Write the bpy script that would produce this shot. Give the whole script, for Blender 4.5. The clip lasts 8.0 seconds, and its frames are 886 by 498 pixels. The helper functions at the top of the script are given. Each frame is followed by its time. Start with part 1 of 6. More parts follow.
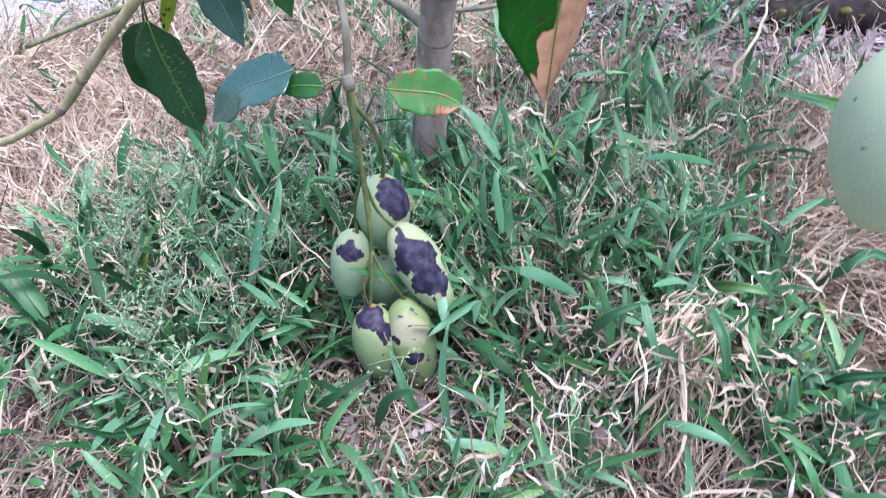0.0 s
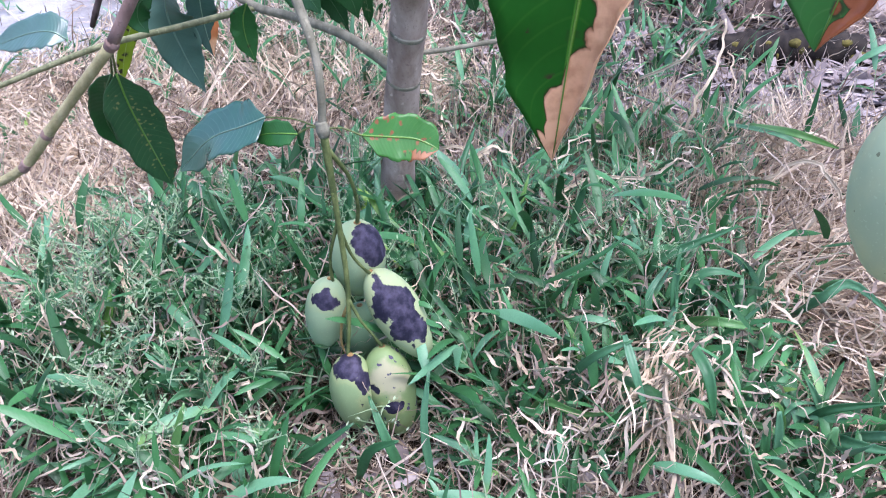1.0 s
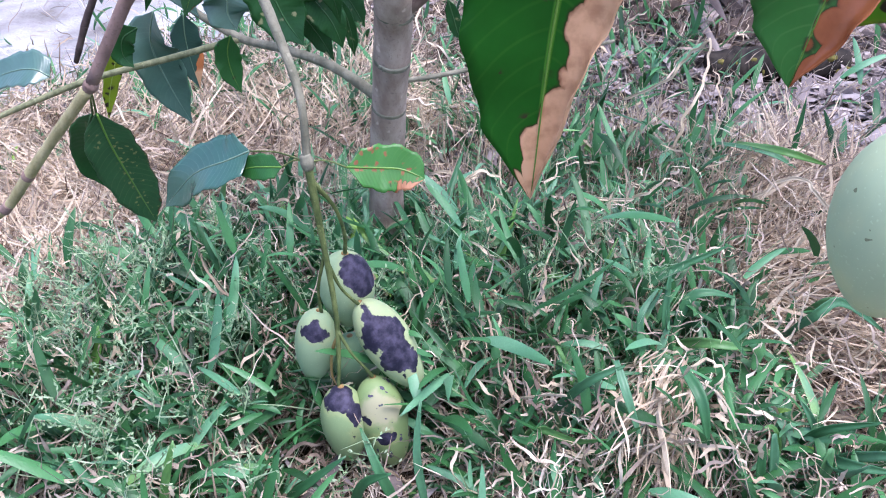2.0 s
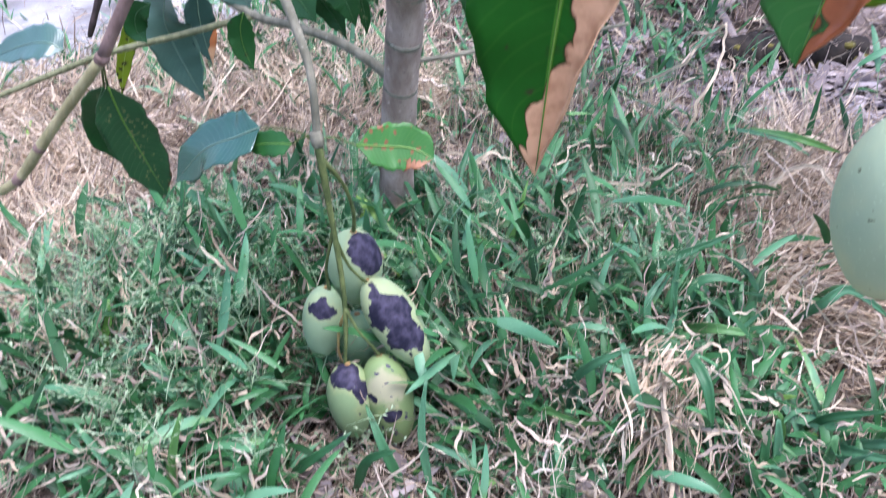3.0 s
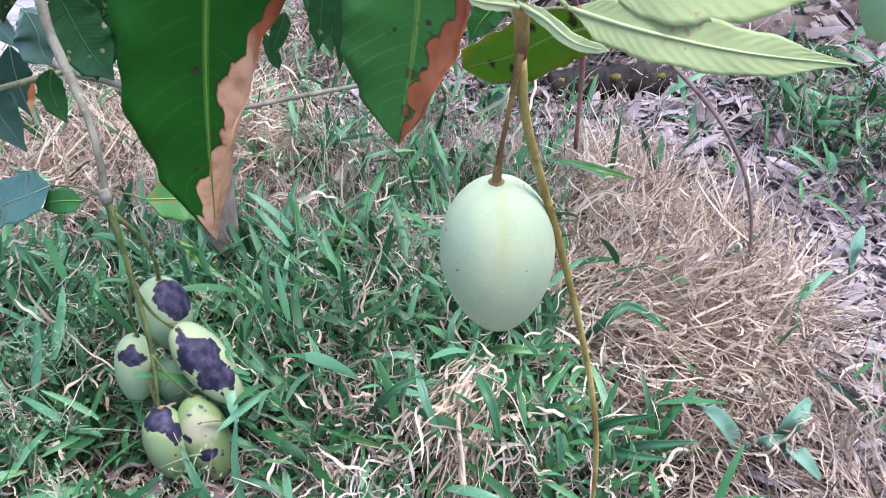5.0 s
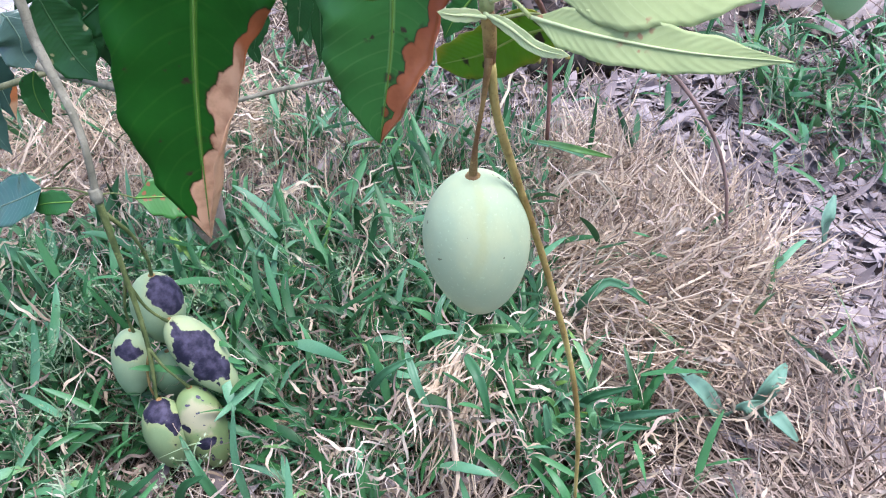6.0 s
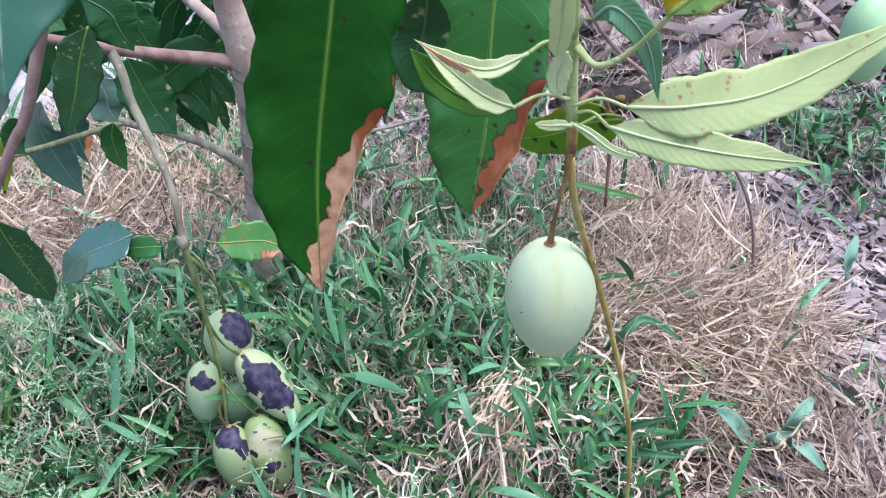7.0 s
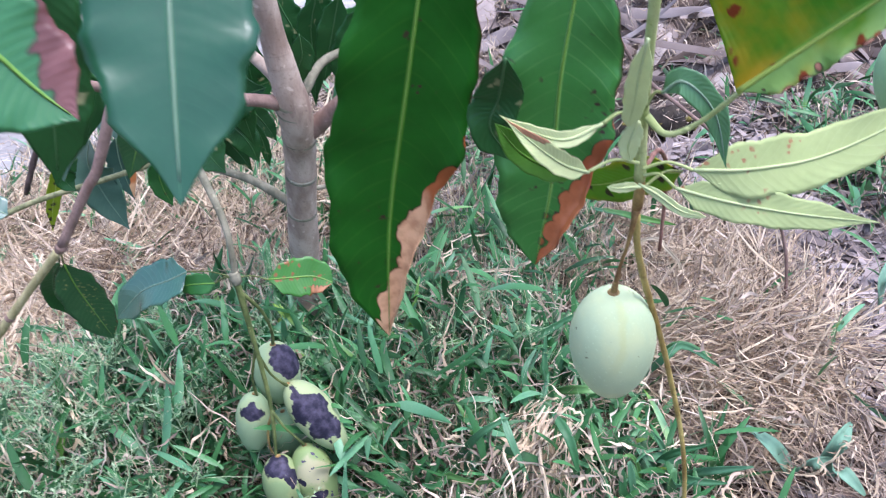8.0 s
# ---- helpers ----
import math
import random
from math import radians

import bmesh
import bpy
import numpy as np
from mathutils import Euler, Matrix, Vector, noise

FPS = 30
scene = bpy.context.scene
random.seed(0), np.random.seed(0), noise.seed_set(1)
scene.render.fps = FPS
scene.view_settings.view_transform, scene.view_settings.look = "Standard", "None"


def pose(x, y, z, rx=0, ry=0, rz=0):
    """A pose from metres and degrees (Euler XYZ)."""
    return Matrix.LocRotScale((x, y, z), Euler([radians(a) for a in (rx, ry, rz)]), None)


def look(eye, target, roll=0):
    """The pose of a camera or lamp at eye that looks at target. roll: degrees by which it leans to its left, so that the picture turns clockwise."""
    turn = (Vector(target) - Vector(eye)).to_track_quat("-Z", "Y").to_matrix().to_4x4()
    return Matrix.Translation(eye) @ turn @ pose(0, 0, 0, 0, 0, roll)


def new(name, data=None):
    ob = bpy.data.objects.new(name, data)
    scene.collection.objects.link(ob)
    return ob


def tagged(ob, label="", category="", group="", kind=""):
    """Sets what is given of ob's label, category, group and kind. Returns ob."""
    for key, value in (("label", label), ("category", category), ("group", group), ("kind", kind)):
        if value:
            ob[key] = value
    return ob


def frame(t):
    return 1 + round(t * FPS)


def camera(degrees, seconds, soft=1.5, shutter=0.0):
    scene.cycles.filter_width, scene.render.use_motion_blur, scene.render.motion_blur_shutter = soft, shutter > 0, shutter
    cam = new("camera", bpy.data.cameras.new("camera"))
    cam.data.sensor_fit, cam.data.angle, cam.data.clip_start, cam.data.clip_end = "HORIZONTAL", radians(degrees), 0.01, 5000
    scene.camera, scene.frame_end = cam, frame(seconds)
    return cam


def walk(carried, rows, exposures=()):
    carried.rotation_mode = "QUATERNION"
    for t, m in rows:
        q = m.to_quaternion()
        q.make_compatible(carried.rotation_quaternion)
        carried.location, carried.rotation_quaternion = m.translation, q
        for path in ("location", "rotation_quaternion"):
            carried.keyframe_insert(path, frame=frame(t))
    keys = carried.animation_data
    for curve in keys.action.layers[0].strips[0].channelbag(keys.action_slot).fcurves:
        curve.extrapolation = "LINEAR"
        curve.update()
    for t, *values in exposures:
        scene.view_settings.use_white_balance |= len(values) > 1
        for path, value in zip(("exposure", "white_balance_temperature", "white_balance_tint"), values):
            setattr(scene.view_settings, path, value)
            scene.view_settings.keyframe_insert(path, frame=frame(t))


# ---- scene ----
cam = camera(56.3, 8.0, soft=1.05, shutter=0.5)
PATH = [
    (0, (0.227, -0.652, 0.704), (-0.169, 0.869, -0.533), -3.6),
    (0.2, (0.220, -0.657, 0.701), (-0.154, 0.861, -0.546), -4.2),
    (0.5, (0.21, -0.64, 0.704), (-0.112, 0.896, -0.536), -4.2),
    (1, (0.2, -0.637, 0.708), (-0.092, 0.949, -0.476), -2.9),
    (1.5, (0.207, -0.633, 0.71), (-0.071, 0.962, -0.464), -3.9),
    (1.7, (0.206, -0.627, 0.711), (-0.075, 0.982, -0.442), -4.0),
    (2.8, (0.207, -0.628, 0.719), (-0.087, 0.985, -0.426), -3.8),
    (3, (0.21, -0.63, 0.711), (-0.1, 0.956, -0.467), -3.6),
    (3.25, (0.212, -0.632, 0.706), (-0.107, 0.922, -0.514), -3.8),
    (3.5, (0.226, -0.642, 0.726), (-0.003, 0.967, -0.44), -2.6),
    (3.7, (0.256, -0.629, 0.723), (0.096, 0.997, -0.431), -2.7),
    (3.8, (0.267, -0.637, 0.727), (0.156, 1.000, -0.417), -2.6),
    (4, (0.295, -0.64, 0.728), (0.239, 1.012, -0.398), -2.2),
    (4.2, (0.316, -0.637, 0.736), (0.294, 1.024, -0.380), -2.4),
    (4.5, (0.322, -0.635, 0.731), (0.211, 1.018, -0.388), -3.0),
    (5, (0.319, -0.657, 0.75), (0.244, 0.985, -0.389), -1.8),
    (5.2, (0.325, -0.662, 0.756), (0.248, 0.97, -0.398), -2.5),
    (6.3, (0.316, -0.693, 0.784), (0.284, 0.922, -0.394), -3.2),
    (6.5, (0.303, -0.711, 0.805), (0.281, 0.931, -0.338), -2.6),
    (6.7, (0.297, -0.724, 0.817), (0.236, 0.921, -0.316), -3.8),
    (7, (0.29, -0.727, 0.827), (0.204, 0.925, -0.297), -4.1),
    (7.5, (0.281, -0.727, 0.833), (0.174, 0.937, -0.271), -4.8),
    (8, (0.263, -0.737, 0.859), (0.138, 0.935, -0.231), -5.5),
]
walk(cam, [(t, look(eye, target, roll)) for t, eye, target, roll in PATH], [(0.0, 2.17, 5520.0, 25.0), (8.0, 2.15, 5640.0, 20.5)])


# ---- light ----
world = bpy.data.worlds.new("daylight")
scene.world = world
world.use_nodes = True
wn = world.node_tree.nodes
wsky = wn.new("ShaderNodeTexSky")
wsky.sky_type, wsky.sun_disc = "NISHITA", False
wsky.sun_elevation, wsky.sun_rotation = radians(72), radians(115)
wsky.air_density, wsky.dust_density = 1.0, 3.0
wn["Background"].inputs["Strength"].default_value = 0.085
world.node_tree.links.new(wsky.outputs[0], wn["Background"].inputs["Color"])
sun = new("sun", bpy.data.lights.new("sun", "SUN"))
sun.data.energy, sun.data.angle, sun.data.color = 1.15, radians(35), (1.0, 0.95, 0.87)
sun.matrix_world = look((0.97, -0.16, 2.6), (0.2, 0.2, 0))

# ---- materials ----
RNG = np.random.default_rng(7)


class Nodes:
    """A short way to write node trees."""

    def __init__(self, name, rough=0.6, spec=0.4):
        self.mat = bpy.data.materials.new(name)
        self.mat.use_nodes = True
        self.tree = self.mat.node_tree
        self.bsdf = self.tree.nodes["Principled BSDF"]
        self.bsdf.inputs["Roughness"].default_value = rough
        self.bsdf.inputs["Specular IOR Level"].default_value = spec

    def add(self, kind, **values):
        node = self.tree.nodes.new("ShaderNode" + kind)
        if "operation" in values:
            node.operation = values["operation"]
        if "data_type" in values:
            node.data_type = values["data_type"]
        if "interpolation_type" in values:
            node.interpolation_type = values["interpolation_type"]
        return node

    def link(self, a, b):
        self.tree.links.new(a, b)

    def put(self, socket, value):
        if isinstance(value, bpy.types.NodeSocket):
            self.link(value, socket)
        else:
            socket.default_value = value

    def math(self, op, a, b=0.0, c=0.0):
        node = self.add("Math", operation=op)
        for socket, value in zip(node.inputs, (a, b, c)):
            self.put(socket, value)
        return node.outputs[0]

    def noise(self, scale, detail=3.0, vector=None, rough=0.55, distort=0.0):
        node = self.add("TexNoise")
        node.inputs["Scale"].default_value, node.inputs["Detail"].default_value = scale, detail
        node.inputs["Roughness"].default_value, node.inputs["Distortion"].default_value = rough, distort
        if vector is not None:
            self.link(vector, node.inputs["Vector"])
        return node.outputs[0]

    def step(self, value, low, high):
        node = self.add("MapRange", interpolation_type="SMOOTHSTEP")
        for socket, v in zip(node.inputs, (value, low, high, 0.0, 1.0)):
            self.put(socket, v)
        return node.outputs[0]

    def mix(self, fac, a, b):
        node = self.add("Mix", data_type="RGBA")
        for socket, v in zip((node.inputs[0], node.inputs[6], node.inputs[7]), (fac, a, b)):
            self.put(socket, v if isinstance(v, bpy.types.NodeSocket) or isinstance(v, float) else (*v, 1.0))
        return node.outputs[2]

    def ramp(self, fac, *stops):
        node = self.add("ValToRGB")
        els = node.color_ramp.elements
        while len(els) < len(stops):
            els.new(0.5)
        for el, (at, colour) in zip(els, stops):
            el.position, el.color = at, (*colour, 1.0)
        self.link(fac, node.inputs[0])
        return node.outputs[0]

    def bump(self, height, strength=0.3, distance=0.002):
        node = self.add("Bump")
        node.inputs["Strength"].default_value, node.inputs["Distance"].default_value = strength, distance
        self.link(height, node.inputs["Height"])
        self.link(node.outputs[0], self.bsdf.inputs["Normal"])

    def coords(self, name="Object"):
        return self.add("TexCoord").outputs[name]

    def done(self, colour, thin=0.0):
        """Sets the colour; thin: the share of light that passes through a thin leaf."""
        self.link(colour, self.bsdf.inputs["Base Color"])
        if thin:
            glow, both = self.add("BsdfTranslucent"), self.add("MixShader")
            self.link(colour, glow.inputs["Color"])
            both.inputs[0].default_value = thin
            self.link(self.bsdf.outputs[0], both.inputs[1])
            self.link(glow.outputs[0], both.inputs[2])
            self.link(both.outputs[0], self.tree.nodes["Material Output"].inputs["Surface"])
        return self.mat


def leaf_material(name, green, vein, rough=0.38, thin=0.25, edge=None, rust=(0.42, 0.14, 0.05), spots=0.0, spot_colour=(0.05, 0.03, 0.02), blush=None, veins=0.13, spec=0.5, pale=(0.62, 0.36, 0.19), spot_scale=85.0, bite=0.20, one_side=False, deep=None, puff=0.10, tip=0.0, wing=None):
    """A mango leaf. UV: x runs from base to tip, y from one margin (0) to the other (1). edge: (y side, from x, depth) of a scorched margin."""
    n = Nodes(name, rough, spec)
    uv = n.add("SeparateXYZ")
    n.link(n.coords("UV"), uv.inputs[0])
    u, v = uv.outputs[0], uv.outputs[1]
    obj = n.coords("Object")
    across = n.math("ABSOLUTE", n.math("SUBTRACT", v, 0.5))
    drift = n.math("MULTIPLY", n.noise(9.0, 2.0, obj), 0.05)
    bow = n.math("MULTIPLY", n.math("POWER", across, 1.45), 0.30)
    wave = n.math("SINE", n.math("MULTIPLY", n.math("ADD", n.math("SUBTRACT", u, bow), drift), 132.0))
    line = n.math("MULTIPLY", n.step(wave, 0.88, 1.0), n.step(n.noise(30.0, 2.0, obj), 0.3, 0.65))
    rib = n.step(across, 0.026, 0.012)
    blotch = n.noise(38.0, 4.0, obj)
    fine = n.noise(420.0, 2.0, obj)
    col = n.mix(blotch, tuple(c * 0.72 for c in green), tuple(min(1, c * 1.30) for c in green))
    col = n.mix(n.math("MULTIPLY", fine, 0.25), col, tuple(c * 0.6 for c in green))
    col = n.mix(n.math("MULTIPLY", line, veins), col, vein)
    if blush:
        lead = n.math("ADD", n.math("MULTIPLY", v, -0.42), n.math("MULTIPLY", u, -0.50)) if one_side else n.math("MULTIPLY", across, 0.6)
        where = n.step(n.math("ADD", n.noise(14.0 if not one_side else 30.0, 4.0, obj), lead), *((-0.09, 0.30) if one_side else (0.62, 0.86)))
        col = n.mix(where, col, blush)
    if wing:
        col = n.mix(n.math("MULTIPLY", n.step(v, 0.51, 0.48), n.step(n.noise(26.0, 3.0, obj), 0.25, 0.5)), col, wing)
    col = n.mix(rib, col, vein)
    if spots:
        vor = n.add("TexVoronoi")
        vor.inputs["Scale"].default_value = spot_scale
        shake, moved = n.add("TexNoise"), n.add("VectorMath", operation="MULTIPLY_ADD")
        shake.inputs["Scale"].default_value, shake.inputs["Detail"].default_value = spot_scale * 1.6, 4.0
        n.link(obj, shake.inputs["Vector"])
        n.link(shake.outputs["Color"], moved.inputs[0])
        moved.inputs[1].default_value = (0.9 / spot_scale,) * 3
        n.link(obj, moved.inputs[2])
        n.link(moved.outputs[0], vor.inputs["Vector"])
        dots = n.math("MULTIPLY", n.step(vor.outputs["Distance"], 0.36, 0.20), n.step(n.noise(45.0, 1.0, obj), 0.60 - spots * 0.25, 0.66 - spots * 0.25))
        col = n.mix(dots, col, spot_colour)
    if edge:
        side, start, depth = edge
        away = n.math("ABSOLUTE", n.math("SUBTRACT", v, 1.0 - side))
        # the dead tissue eats inwards in rounded bites
        place = n.add("CombineXYZ")
        n.link(n.math("MULTIPLY", u, 15.0), place.inputs[0])
        n.link(n.math("MULTIPLY", v, 4.6), place.inputs[1])
        n.link(n.math("MULTIPLY", n.noise(60.0, 3.0, obj), 0.8), place.inputs[2])
        cells = n.add("TexVoronoi")
        cells.inputs["Scale"].default_value = 1.0
        n.link(place.outputs[0], cells.inputs["Vector"])
        bites = n.math("MULTIPLY", n.math("SUBTRACT", 0.42, cells.outputs["Distance"]), bite)
        bites = n.math("ADD", bites, n.math("MULTIPLY", n.math("SUBTRACT", n.noise(150.0, 4.0, obj), 0.5), 0.07))
        grow = n.math("ADD", n.math("MULTIPLY", n.step(u, start, start + 0.14), depth), n.math("MULTIPLY", n.step(u, start + 0.12, start + 0.36), (depth * 2.2 if deep is None else deep) - depth))
        reach = n.math("MINIMUM", n.math("ADD", grow, n.math("MULTIPLY", bites, n.step(u, start - 0.10, start + 0.03))), 0.512)
        if tip:
            reach = n.math("ADD", reach, n.math("MULTIPLY", n.step(u, 0.82, 0.98), tip))
        level = n.math("SUBTRACT", n.math("ADD", away, reach), 1.0)
        dry, rim = n.step(level, -0.006, 0.006), n.step(level, -0.04, 0.0)
        col = n.mix(n.math("MULTIPLY", rim, 0.75), col, (0.03, 0.018, 0.010))
        old = n.math("ADD", n.step(u, start + 0.12, start + 0.36), n.math("MULTIPLY", n.math("SUBTRACT", n.noise(40.0, 3.0, obj), 0.5), 0.7))
        skin = n.mix(n.step(old, 0.25, 0.75), rust, pale)
        skin = n.mix(n.math("MULTIPLY", n.step(n.noise(110.0, 5.0, obj), 0.40, 0.72), 0.45), skin, tuple(c * 0.75 for c in rust))
        skin = n.mix(n.math("MULTIPLY", n.step(level, 0.03, 0.0), 0.6), skin, tuple(c * 0.45 for c in rust))
        col = n.mix(dry, col, skin)
    n.bump(n.math("ADD", n.math("MULTIPLY", wave, puff), n.math("ADD", blotch, n.math("MULTIPLY", rib, 1.5))), 0.35, 0.0012)
    return n.done(col, thin)


LEAF = {
    "scorch_a": leaf_material("leaf_dark_scorched", (0.016, 0.118, 0.009), (0.085, 0.25, 0.025), 0.42, 0.30, (1, 0.37, 0.09), (0.35, 0.105, 0.030), -0.2, veins=0.15, spec=0.22, spot_scale=170.0, pale=(0.73, 0.46, 0.26), deep=0.48, bite=0.36, tip=0.45),
    "scorch_b": leaf_material("leaf_green_scorched", (0.048, 0.215, 0.036), (0.18, 0.38, 0.10), 0.36, 0.36, (1, 0.42, 0.20), (0.36, 0.095, 0.028), -0.08, veins=0.25, spec=0.65, spot_scale=170.0, pale=(0.49, 0.175, 0.065), bite=0.36, deep=0.49),
    "yellow_green": leaf_material("leaf_yellow_green", (0.16, 0.33, 0.015), (0.26, 0.42, 0.06), 0.42, 0.5, None, spots=0.75, blush=(0.34, 0.34, 0.02)),
    "yellow": leaf_material("leaf_turning_yellow", (0.12, 0.37, 0.016), (0.24, 0.46, 0.06), 0.42, 0.6, (0, 0.04, 0.045), (0.38, 0.16, 0.09), 0.4, (0.30, 0.07, 0.02), (0.60, 0.42, 0.012), spot_scale=95.0, pale=(0.60, 0.30, 0.21), bite=0.34, one_side=True, deep=0.07, wing=(0.33, 0.52, 0.16)),
    "underside": leaf_material("leaf_pale_underside", (0.42, 0.505, 0.215), (0.52, 0.60, 0.30), 0.55, 0.30, None, spots=0.12, spot_colour=(0.40, 0.22, 0.11), veins=0.3, spec=0.3, spot_scale=230.0, puff=0.10),
    "young": leaf_material("leaf_pale_young", (0.66, 0.73, 0.39), (0.72, 0.78, 0.46), 0.5, 0.42, None, veins=0.3, spec=0.3),
    "arch": leaf_material("leaf_arched_green", (0.12, 0.30, 0.115), (0.20, 0.40, 0.16), 0.38, 0.35, None, spec=0.9),
    "fresh": leaf_material("leaf_fresh_green", (0.10, 0.26, 0.03), (0.22, 0.40, 0.07), 0.4, 0.4, None, spec=0.4),
    "underside_tip": leaf_material("leaf_pale_curled", (0.64, 0.71, 0.35), (0.70, 0.76, 0.42), 0.55, 0.30, (0, 0.62, 0.34), (0.45, 0.24, 0.14), veins=0.3, spec=0.3),
    "dark": leaf_material("leaf_dark", (0.017, 0.080, 0.018), (0.045, 0.13, 0.04), 0.34, 0.2, None, spots=0.12, spec=0.35, spot_colour=(0.25, 0.25, 0.12)),
    "front": leaf_material("leaf_spotted_green", (0.032, 0.115, 0.038), (0.13, 0.25, 0.09), 0.34, 0.25, (1, 0.80, 0.06), (0.20, 0.12, 0.05), 0.2, (0.24, 0.26, 0.09), veins=0.3, spec=0.6, spot_scale=240.0, pale=(0.30, 0.20, 0.08)),
    "mid": leaf_material("leaf_mid", (0.035, 0.15, 0.030), (0.12, 0.27, 0.06), 0.36, 0.28, None, spots=0.15),
    # base colour lightened towards grey-blue to carry part of the sky's sheen
    "sheen": leaf_material("leaf_painted_sheen", (0.085, 0.17, 0.125), (0.20, 0.32, 0.25), 0.28, 0.18, None, spec=1.0),
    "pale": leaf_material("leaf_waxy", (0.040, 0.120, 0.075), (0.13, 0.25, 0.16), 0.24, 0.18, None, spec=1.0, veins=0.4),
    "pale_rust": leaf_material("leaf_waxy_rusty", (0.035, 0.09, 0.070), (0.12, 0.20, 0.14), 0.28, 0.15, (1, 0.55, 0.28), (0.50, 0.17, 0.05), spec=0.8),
    "rust": leaf_material("leaf_rust_eaten", (0.06, 0.22, 0.035), (0.26, 0.40, 0.10), 0.40, 0.30, (0, 0.40, 0.12), (0.30, 0.11, 0.04), 0.6, (0.28, 0.11, 0.04), spot_scale=140.0, pale=(0.44, 0.20, 0.09), bite=0.35),
    "spotted": leaf_material("leaf_yellow_spotted", (0.26, 0.36, 0.015), (0.34, 0.42, 0.05), 0.45, 0.35, None, spots=1.0, spot_colour=(0.04, 0.03, 0.02)),
    "near": leaf_material("leaf_close", (0.018, 0.095, 0.042), (0.07, 0.20, 0.09), 0.32, 0.24, None, veins=0.05, spec=0.7, puff=0.025),
    "near_rust": leaf_material("leaf_close_rusty", (0.04, 0.17, 0.06), (0.20, 0.38, 0.08), 0.34, 0.25, (1, 0.35, 0.22), (0.15, 0.06, 0.055), 0.0, spec=0.5, pale=(0.20, 0.085, 0.08)),
}


def bark_material(name, low, high, scale=60.0, rough=0.8, rings=0.0):
    n = Nodes(name, rough, 0.25)
    obj = n.coords()
    stretch = n.add("Mapping")
    stretch.inputs["Scale"].default_value = (1.0, 1.0, 0.45)
    n.link(obj, stretch.inputs["Vector"])
    big, fine = n.noise(scale, 5.0, stretch.outputs[0]), n.noise(scale * 7, 4.0, obj)
    col = n.mix(n.step(big, 0.3, 0.7), low, high)
    col = n.mix(n.math("MULTIPLY", n.step(fine, 0.55, 0.75), 0.5), col, tuple(c * 0.5 for c in low))
    spots = n.step(n.noise(scale * 1.6, 2.0, obj), 0.66, 0.72)
    col = n.mix(n.math("MULTIPLY", spots, 0.6), col, tuple(min(1.0, c * 1.35) for c in high))
    band = n.add("Mapping")
    band.inputs["Scale"].default_value = (0.25, 0.25, 3.2)
    n.link(obj, band.inputs["Vector"])
    wrinkle = n.noise(scale, 4.0, band.outputs[0])
    col = n.mix(n.math("MULTIPLY", n.step(wrinkle, 0.58, 0.72), 0.35), col, tuple(c * 0.6 for c in low))
    n.bump(n.math("ADD", n.math("ADD", big, n.math("MULTIPLY", fine, 0.5)), n.math("MULTIPLY", wrinkle, 0.8)), 0.55, 0.0015)
    return n.done(col)


BARK = bark_material("bark_trunk", (0.25, 0.18, 0.135), (0.46, 0.37, 0.29), 45.0)
BARK_RED = bark_material("bark_reddish", (0.17, 0.11, 0.088), (0.30, 0.205, 0.17), 60.0)
BARK_GREY = bark_material("bark_grey_green", (0.14, 0.135, 0.09), (0.27, 0.255, 0.18), 70.0)
TWIG_GREEN = bark_material("twig_green", (0.06, 0.085, 0.025), (0.17, 0.20, 0.065), 110.0, 0.6)
TWIG_YELLOW = bark_material("twig_yellow_green", (0.23, 0.21, 0.095), (0.38, 0.345, 0.18), 90.0, 0.55)
TWIG_OLIVE = bark_material("twig_olive", (0.13, 0.14, 0.065), (0.27, 0.27, 0.14), 90.0, 0.6)
TWIG_RED = bark_material("twig_reddish", (0.15, 0.07, 0.05), (0.28, 0.15, 0.115), 90.0)
TWIG_DARK = bark_material("twig_dark", (0.05, 0.035, 0.03), (0.13, 0.09, 0.08), 90.0)
STALK_RUST = bark_material("stalk_rusty", (0.16, 0.08, 0.03), (0.42, 0.29, 0.10), 110.0, 0.6)
STALK_GOLD = bark_material("stalk_golden", (0.20, 0.125, 0.032), (0.47, 0.38, 0.12), 75.0, 0.5)
SHOOT = bark_material("shoot_pale", (0.30, 0.36, 0.12), (0.42, 0.46, 0.20), 90.0, 0.5)


